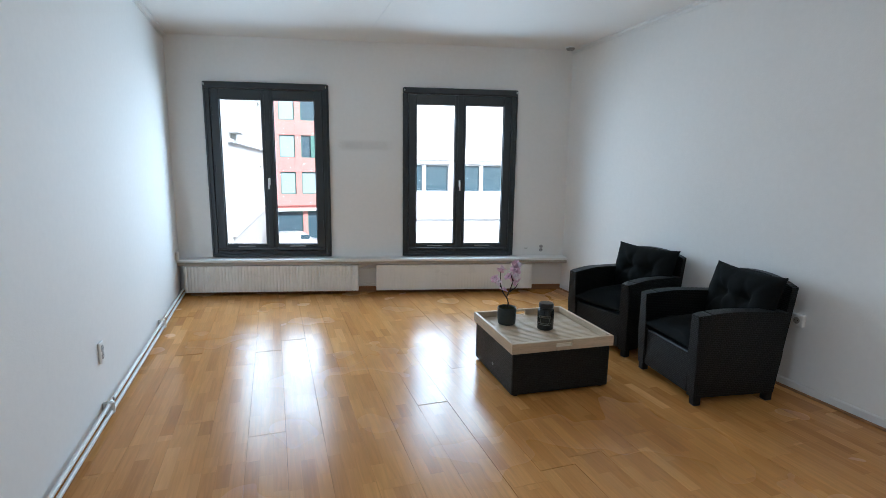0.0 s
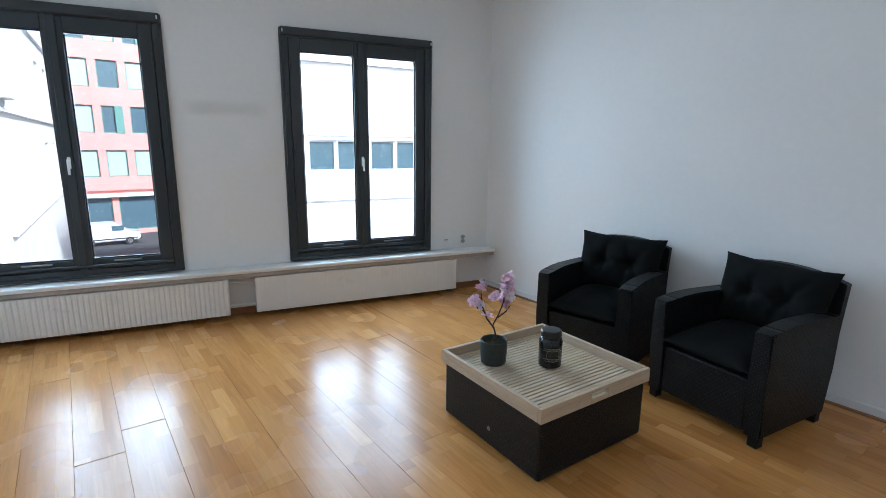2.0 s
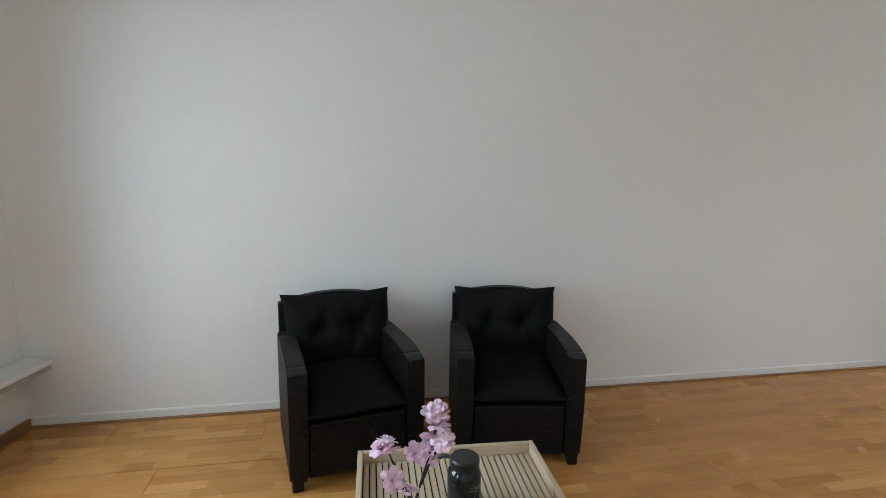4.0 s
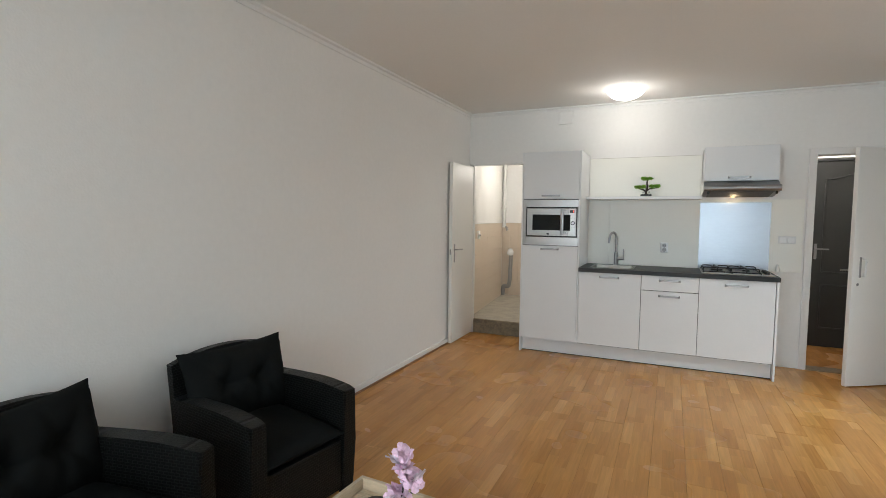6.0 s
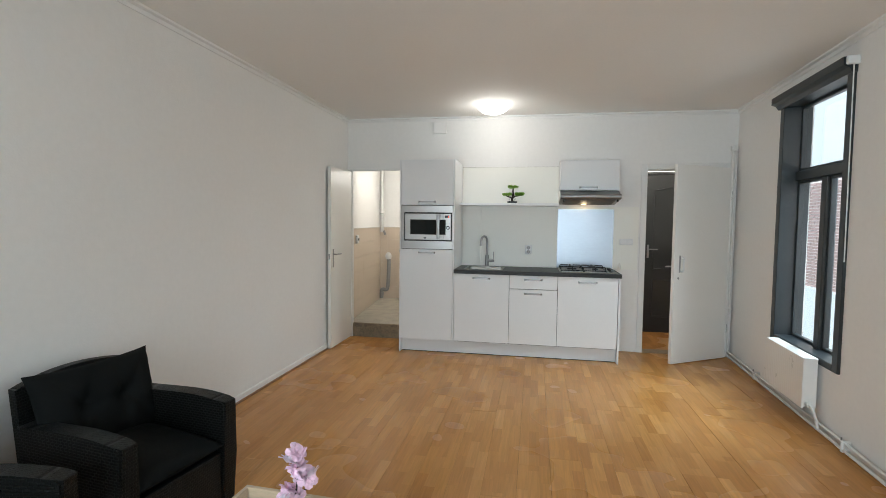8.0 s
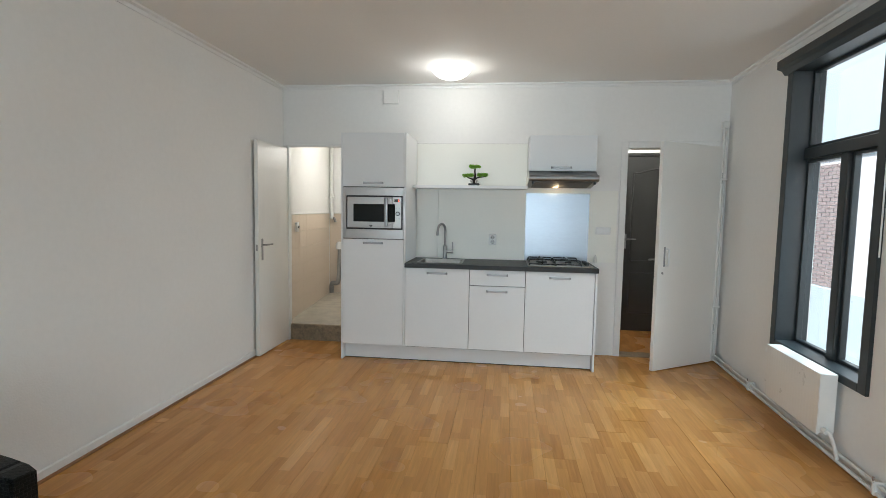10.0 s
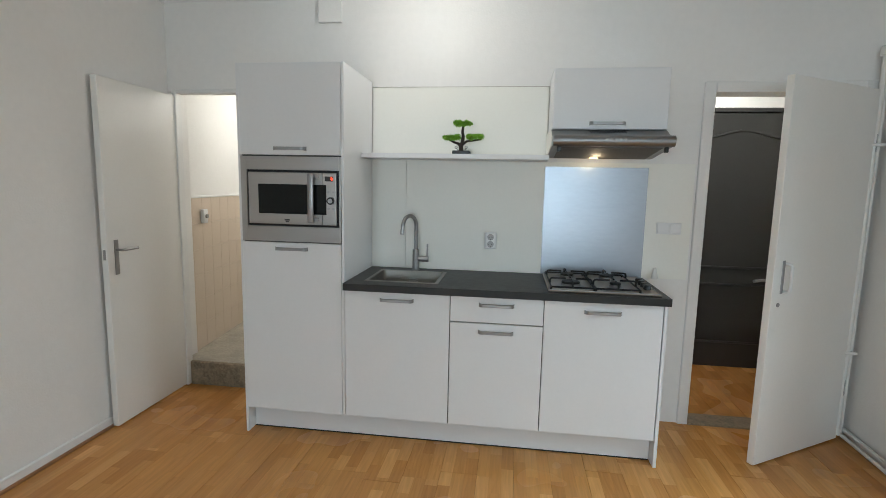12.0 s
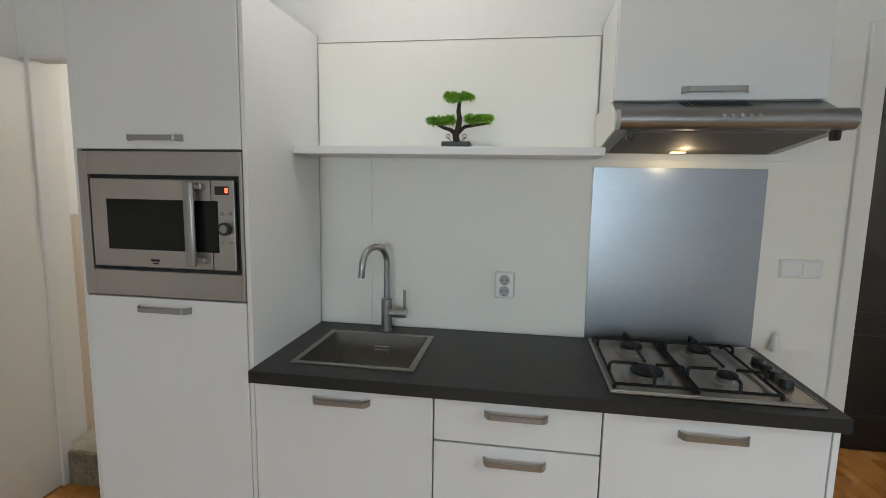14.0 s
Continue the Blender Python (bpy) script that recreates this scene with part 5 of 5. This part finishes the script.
stems = [[(0.0, 0, 0.09), (0.008, 0.0, 0.15), (0.000, 0.01, 0.20), (0.014, -0.01, 0.27), (0.022, -0.03, 0.35), (0.020, -0.045, 0.43), (0.030, -0.05, 0.50)],
         [(0.004, 0.004, 0.18), (-0.02, 0.03, 0.24), (-0.03, 0.05, 0.31), (-0.02, 0.07, 0.37), (-0.01, 0.085, 0.42)],
         [(0.012, -0.006, 0.25), (0.04, -0.03, 0.29), (0.05, -0.045, 0.33)],
         [(-0.026, 0.04, 0.28), (-0.05, 0.06, 0.30), (-0.055, 0.075, 0.33)],
         [(0.021, -0.03, 0.35), (0.0, -0.055, 0.38), (-0.012, -0.065, 0.41)]]
bm = bmesh.new()
for s in stems:
    tube(bm, [(x, y, 0.09 + (z - 0.09) * 0.76) for x, y, z in s], 0.0045, 7, 0.0016)
part("branch", bm, STEM, th, smooth=True)


def blossom(bm, o, size, rng):
    """A double blossom of ruffled petals."""
    base = Euler((rng.uniform(-1.0, 1.0), rng.uniform(-1.0, 1.0), rng.random() * 6.28)).to_matrix()
    for ring, (count, tilt, ln) in enumerate(((6, 0.25, 1.0), (5, 0.8, 0.8), (4, 1.2, 0.6))):
        for k in range(count):
            a = 2 * math.pi * k / count + ring * 0.5 + rng.uniform(-0.15, 0.15)
            t = base @ Euler((0, 0, a)).to_matrix() @ Euler((0, -tilt + rng.uniform(-0.2, 0.2), 0)).to_matrix()
            s = size * ln
            pts = [(0, 0, 0), (0.45, -0.38, 0.06), (0.9, -0.30, 0.0), (1.0, 0.02, -0.12), (0.9, 0.30, 0.0), (0.45, 0.38, 0.06), (0.55, 0, 0.14)]
            vs = [bm.verts.new(o + t @ (Vector(p) * s)) for p in pts]
            for i in range(6):
                bm.faces.new((vs[i], vs[(i + 1) % 6], vs[6]))


spots = [(0.030, -0.05, 0.505), (0.012, -0.06, 0.485), (0.042, -0.035, 0.480), (0.022, -0.05, 0.455), (0.03, -0.04, 0.425), (0.005, -0.062, 0.415), (-0.014, -0.065, 0.42),
         (0.052, -0.046, 0.345), (0.040, -0.03, 0.385), (0.020, -0.045, 0.365), (-0.008, 0.085, 0.43), (-0.022, 0.075, 0.405), (0.004, 0.095, 0.40), (-0.055, 0.075, 0.34), (-0.040, 0.06, 0.315),
         (0.030, -0.02, 0.315), (-0.015, 0.03, 0.25), (0.010, 0.01, 0.37), (0.026, -0.062, 0.395)]
rng = random.Random(11)
for i, p in enumerate(spots):
    bm = bmesh.new()
    blossom(bm, Vector((p[0], p[1], 0.09 + (p[2] - 0.09) * 0.76)), rng.uniform(0.028, 0.037), rng)
    part("blossom", bm, PETALW if i % 4 == 2 else PETAL, th, "ruffled pale pink blossom")
th = thing("lidded_jar", pose(3.445, 4.500, TZ, 0, 0, -120) @ Matrix.Scale(1.2, 4), "black glass jar with a dark spouted lid", "jar")
part("jar", lathe(bmesh.new(), [(0, 0), (0.040, 0), (0.047, 0.006), (0.048, 0.05), (0.0485, 0.112), (0.042, 0.126), (0.038, 0.130), (0, 0.130)], 32), JAR, th, smooth=True)
lid = part("lid", lathe(bmesh.new(), [(0, 0.1305), (0.040, 0.1305), (0.043, 0.134), (0.043, 0.154), (0.039, 0.159), (0, 0.160)], 32), BLACK, th, "matt black lid", smooth=True)
part("spout", tube(bmesh.new(), bend([(-0.035, 0.0, 0.148), (-0.070, 0.0, 0.148), (-0.076, 0, 0.138)], 0.01), 0.006, 10), BLACK, lid, smooth=True)
bm = bmesh.new()
for z, a0, a1 in ((0.088, 310, 400), (0.080, 305, 405), (0.045, 305, 405), (0.036, 315, 395)):
    prev = None
    for a in range(a0, a1, 6):
        c, s = math.cos(radians(a)), math.sin(radians(a))
        cur = [bm.verts.new((0.0492 * c, 0.0492 * s, z - 0.0016)), bm.verts.new((0.0492 * c, 0.0492 * s, z + 0.0016))]
        if prev:
            bm.faces.new((prev[0], cur[0], cur[1], prev[1]))
        prev = cur
rim = []
for k in range(32):
    a = radians(355) + 0.55 * math.cos(2 * math.pi * k / 32)
    z = 0.062 + 0.028 * math.sin(2 * math.pi * k / 32)
    rim.append((0.0492 * math.cos(a), 0.0492 * math.sin(a), z))
tube(bm, rim + rim[:1], 0.001, 5)
part("print", bm, JARP, th, "faded round label of plain bars")

# ---- outside ----
GZ = -5.3
piece("ground", boxes((-150, 150, -150, 150, GZ - 0.3, GZ)), ASPH, None, "grey street asphalt", "street", kind="structure")


def facade(name, m, width, z1, depth, mat, label, rows, frame, glassmat, roof=0.0, bands=()):
    """A building whose front looks along local -y; rows: (z0, z1, list of (x0, x1, shutter))."""
    th = thing(name, m, label, "building")
    # the front wall, pierced by its windows
    bm = bmesh.new()
    z = GZ
    for z0, zt, spans in sorted(rows):
        box(bm, 0, width, 0, depth, z, z0)
        x = 0
        for a, b, _ in spans:
            box(bm, x, a, 0, depth, z0, zt)
            box(bm, a, b, 0.35, depth, z0, zt)
            x = b
        box(bm, x, width, 0, depth, z0, zt)
        z = zt
    box(bm, 0, width, 0, depth, z, z1)
    part("wall", bm, mat, th)
    for z0, zt, spans in rows:
        for a, b, sh in spans:
            bm = bmesh.new()
            pane_frame(bm, a, b, z0, zt, 0.07, 0.10, 0.20, bevel=0)
            w = part("window", bm, frame, th)
            part("pane", boxes((a + 0.07, b - 0.07, 0.15, 0.17, z0 + 0.07, zt - 0.07)), glassmat if sh != 2 else BLIND, w)
            if sh == 1:
                part("shutter", boxes((b - 0.45, b + 0.05, -0.03, 0.09, z0, zt)), GREENF, w, "green shutter")
    for z0, zt, d, bmat in bands:
        part("band", boxes((0, width, -d, 0.02, z0, zt)), bmat, th)
    part("roof", boxes((-0.1, width + 0.1, -0.15, depth, z1, z1 + 0.25)), mat if roof == 0 else roof, th)
    return th


# low white office building across the street
wx, k, spans = 0.6, 0, []
while wx < 33:
    spans.append((wx, wx + 1.0, 0))
    wx += 1.25 if k % 2 else 1.01
    k += 1
rows = [(0.40, 1.52, spans), (-3.55, -2.35, [(a, b, 0) for a, b, _ in spans])]
office = facade("office_building", pose(5.6, 20.4, 0, 0, 0, -10), 36, 4.1, 9, WHITEB, "low white rendered office building with a band of windows", rows, WHITEB, BGLASS, bands=[(-0.62, -0.54, 0.10, WHITEB), (1.66, 1.74, 0.06, WHITEB), (-2.30, -2.20, 0.16, WHITEB)])
part("wall_panel", boxes((3.7, 5.4, -0.03, 0.01, -2.18, -1.0), bevel=0.01), PALEBLUE, office, "pale blue wall panel")
rng = random.Random(2)
for k in range(5):
    th = thing("roof_light", pose(9.5 + k * 3.1, 21.9 - k * 0.55, 4.35, 0, 0, -10), "pale ridged roof light on the office roof", "roof light", "roof lights")
    bm = bmesh.new()
    a = [bm.verts.new(p) for p in ((0, 0, 0), (1.7, 0, 0), (0.85, 0, 0.9))]
    b = [bm.verts.new(p) for p in ((0, 3, 0), (1.7, 3, 0), (0.85, 3, 0.9))]
    bm.faces.new(a), bm.faces.new(b)
    for i in range(3):
        bm.faces.new((a[i], a[(i + 1) % 3], b[(i + 1) % 3], b[i]))
    part("glazing", bm, BLIND, th)
    part("ridge", boxes((0.82, 0.88, -0.02, 3.02, 0.88, 0.94)), WHITEB, th)
# pink brick apartment house at the end of the street
rows = []
for j in range(6):
    z0 = -1.1 + j * 3.04
    rows.append((z0, z0 + 1.85, [(1.04 + i * 1.72, 1.04 + i * 1.72 + 1.25, (1 if (i + 2 * j) % 5 == 0 else 0 if (i + j) % 4 == 1 else 2)) for i in range(13)]))
rows.append((GZ + 0.3, GZ + 2.75, [(0.5 + i * 6.1, 6.2 + i * 6.1, 0) for i in range(4)]))
facade("apartment_house", pose(-2.2, 45.5, 0, 0, 0, 2), 26, 18.5, 10, PINKB, "pink brick apartment house with green shutters and large dark shop windows", rows, GREENF, BGLASS, bands=[(GZ + 3.25, GZ + 3.7, 0.25, PINKB), (GZ + 2.78, GZ + 3.0, 0.35, WHITEB)])
# pale corner building near by
rows = [(-0.4 + j * 3.1, 1.3 + j * 3.1, [(9.5 + i * 2.6, 10.6 + i * 2.6, 2) for i in range(2)]) for j in range(4)]
corner = facade("pale_corner_house", pose(0.35, 19.0, 0, 0, 0, 85.7), 16, 13, 10, PALEB, "pale plastered brick corner house seen at a flat angle", rows, WHITEB, BGLASS, bands=[(-0.95, -0.80, 0.12, WHITEB), (2.1, 2.2, 0.10, WHITEB), (5.2, 5.3, 0.10, WHITEB)])
part("canopy", boxes((0.3, 1.4, -0.30, 0.01, 2.40, 2.47), bevel=0.02), PALEB, corner, "small pale canopy")
part("canopy_bracket", boxes((0.8, 0.88, -0.16, 0.01, 2.15, 2.40), bevel=0.02), PALEB, corner)

# parked white van
th = thing("parked_van", pose(3.4, 42.0, GZ) @ Matrix.Scale(0.8, 4), "small white delivery van parked along the street", "car")
prof = [(-2.1, 0.35), (-2.15, 0.95), (-1.98, 1.75), (-1.6, 1.85), (0.25, 1.82), (0.62, 1.70), (1.25, 1.15), (1.95, 0.98), (2.12, 0.80), (2.15, 0.38)]
bm = bmesh.new()
a = [bm.verts.new((x, -0.86, z)) for x, z in prof]
b = [bm.verts.new((x, 0.86, z)) for x, z in prof]
for k in range(len(prof)):
    k2 = (k + 1) % len(prof)
    bm.faces.new((a[k], a[k2], b[k2], b[k]))
bm.faces.new(a), bm.faces.new(b)
bmesh.ops.recalc_face_normals(bm, faces=bm.faces[:])
bmesh.ops.bevel(bm, geom=bm.edges[:], offset=0.07, segments=2, affect="EDGES")
part("body", bm, CARW, th, smooth=True)
part("side_window", boxes((0.15, 1.0, -0.875, -0.85, 1.20, 1.62), bevel=0.01), BGLASS, th)
part("sill_trim", boxes((-1.9, 1.9, -0.88, -0.85, 0.50, 0.60), bevel=0.01), TYRE, th)
part("bumper", boxes((1.95, 2.20, -0.80, 0.80, 0.34, 0.60), bevel=0.05), TYRE, th)
part("headlight", boxes((1.92, 2.12, -0.80, -0.50, 0.80, 0.95), bevel=0.02), BLIND, th)
for x in (-1.35, 1.35):
    for y in (-0.80, 0.80):
        w = part("wheel", tube(bmesh.new(), [(x, y - 0.09, 0.32), (x, y + 0.09, 0.32)], 0.32, 24), TYRE, th, smooth=True)
        part("rim", tube(bmesh.new(), [(x, y - 0.10, 0.32), (x, y + 0.10, 0.32)], 0.19, 18), CHROME, w, smooth=True)

# courtyard outside the side window
th = thing("courtyard_wall", pose(-3.2, -14, GZ), "white rendered courtyard wall with old brick and a pale blue foot", "wall", kind="structure")
part("render", boxes((-0.3, 0, 0, 24.5, 0, 11.0)), WHITEB, th)
part("upper_wall", boxes((0.001, 0.03, 0, 24.5, 7.75, 11.0), bevel=0.01), PALEBLUE, th, "upper wall coloured pale blue")
part("foot", boxes((0.001, 0.06, 0, 24.5, 0, 5.5), bevel=0.01), PALEBLUE, th, "pale blue painted wall foot")
bm = bmesh.new()
for r in range(33):
    for c in range(24):
        y = 4.60 + c * 0.22 + (0.11 if r % 2 else 0)
        box(bm, -0.01, 0.014, y, y + 0.206, 5.51 + r * 0.066, 5.51 + r * 0.066 + 0.054)
tagged(part("brick_panel", bm, BRICKM, th, "panel of old bare brick"), kind="stuff")

# ---- pieces: tiles and floor planks ----
side = bpy.data.objects["wall_bathroom_side"]
tile = mesh_of(boxes((0.0006, 0.1494, -0.009, 0.0, 0.0006, 0.1994), bevel=0.0009), "tile", TILE)
for r in range(6):
    for c in range(13):
        ob = new("tile", tile)
        ob.parent = side
        ob.matrix_basis = pose(c * 0.15, -0.001, BF + 0.003 + r * 0.2)
back = bpy.data.objects["wall_bathroom_back"]
for r in range(6):
    for c in range(8):
        ob = new("tile", tile)
        ob.parent = back
        ob.matrix_basis = pose(5.16 - c * 0.15, -2.119, BF + 0.003 + r * 0.2, 0, 0, 180)

PW, PL = 0.193, 1.285
fl = bpy.data.objects["subfloor"]
fl.name = "floor"
tagged(fl, "warm honey-coloured three-strip laminate floor with a satin sheen", "floor")
plank = mesh_of(boxes((0.0003, PW - 0.0003, 0.0003, PL - 0.0003, -0.012, 0.0), bevel=0.0008), "plank", FLOORM)
rng = random.Random(21)


def lay(parent, x0, x1, start, stop):
    x, c = x0, 0
    while x < x1:
        y = start(x) - rng.uniform(0.1, 1.2)
        end = stop(x)
        while y < end:
            a, b = max(y, start(x)), min(y + PL, end)
            if b - a > 0.02:
                ob = new("plank", plank)
                ob.parent = parent
                ob.matrix_basis = pose(x, a, rng.uniform(-0.0004, 0.0003), rng.uniform(-0.08, 0.08), rng.uniform(-0.30, 0.30), 0) @ Matrix.Diagonal((1, (b - a) / PL, 1, 1))
            y += PL
        x += PW
        c += 1


lay(fl, 0.32, 4.95, lambda x: -0.16 if HX0 < x + 0.1 < HX1 else -0.10, lambda x: 7.64 - 0.2186 * (x - 0.65))
lay(bpy.data.objects["floor_hall_base"], 0.1, 1.45, lambda x: HB - 0.1, lambda x: -0.16)
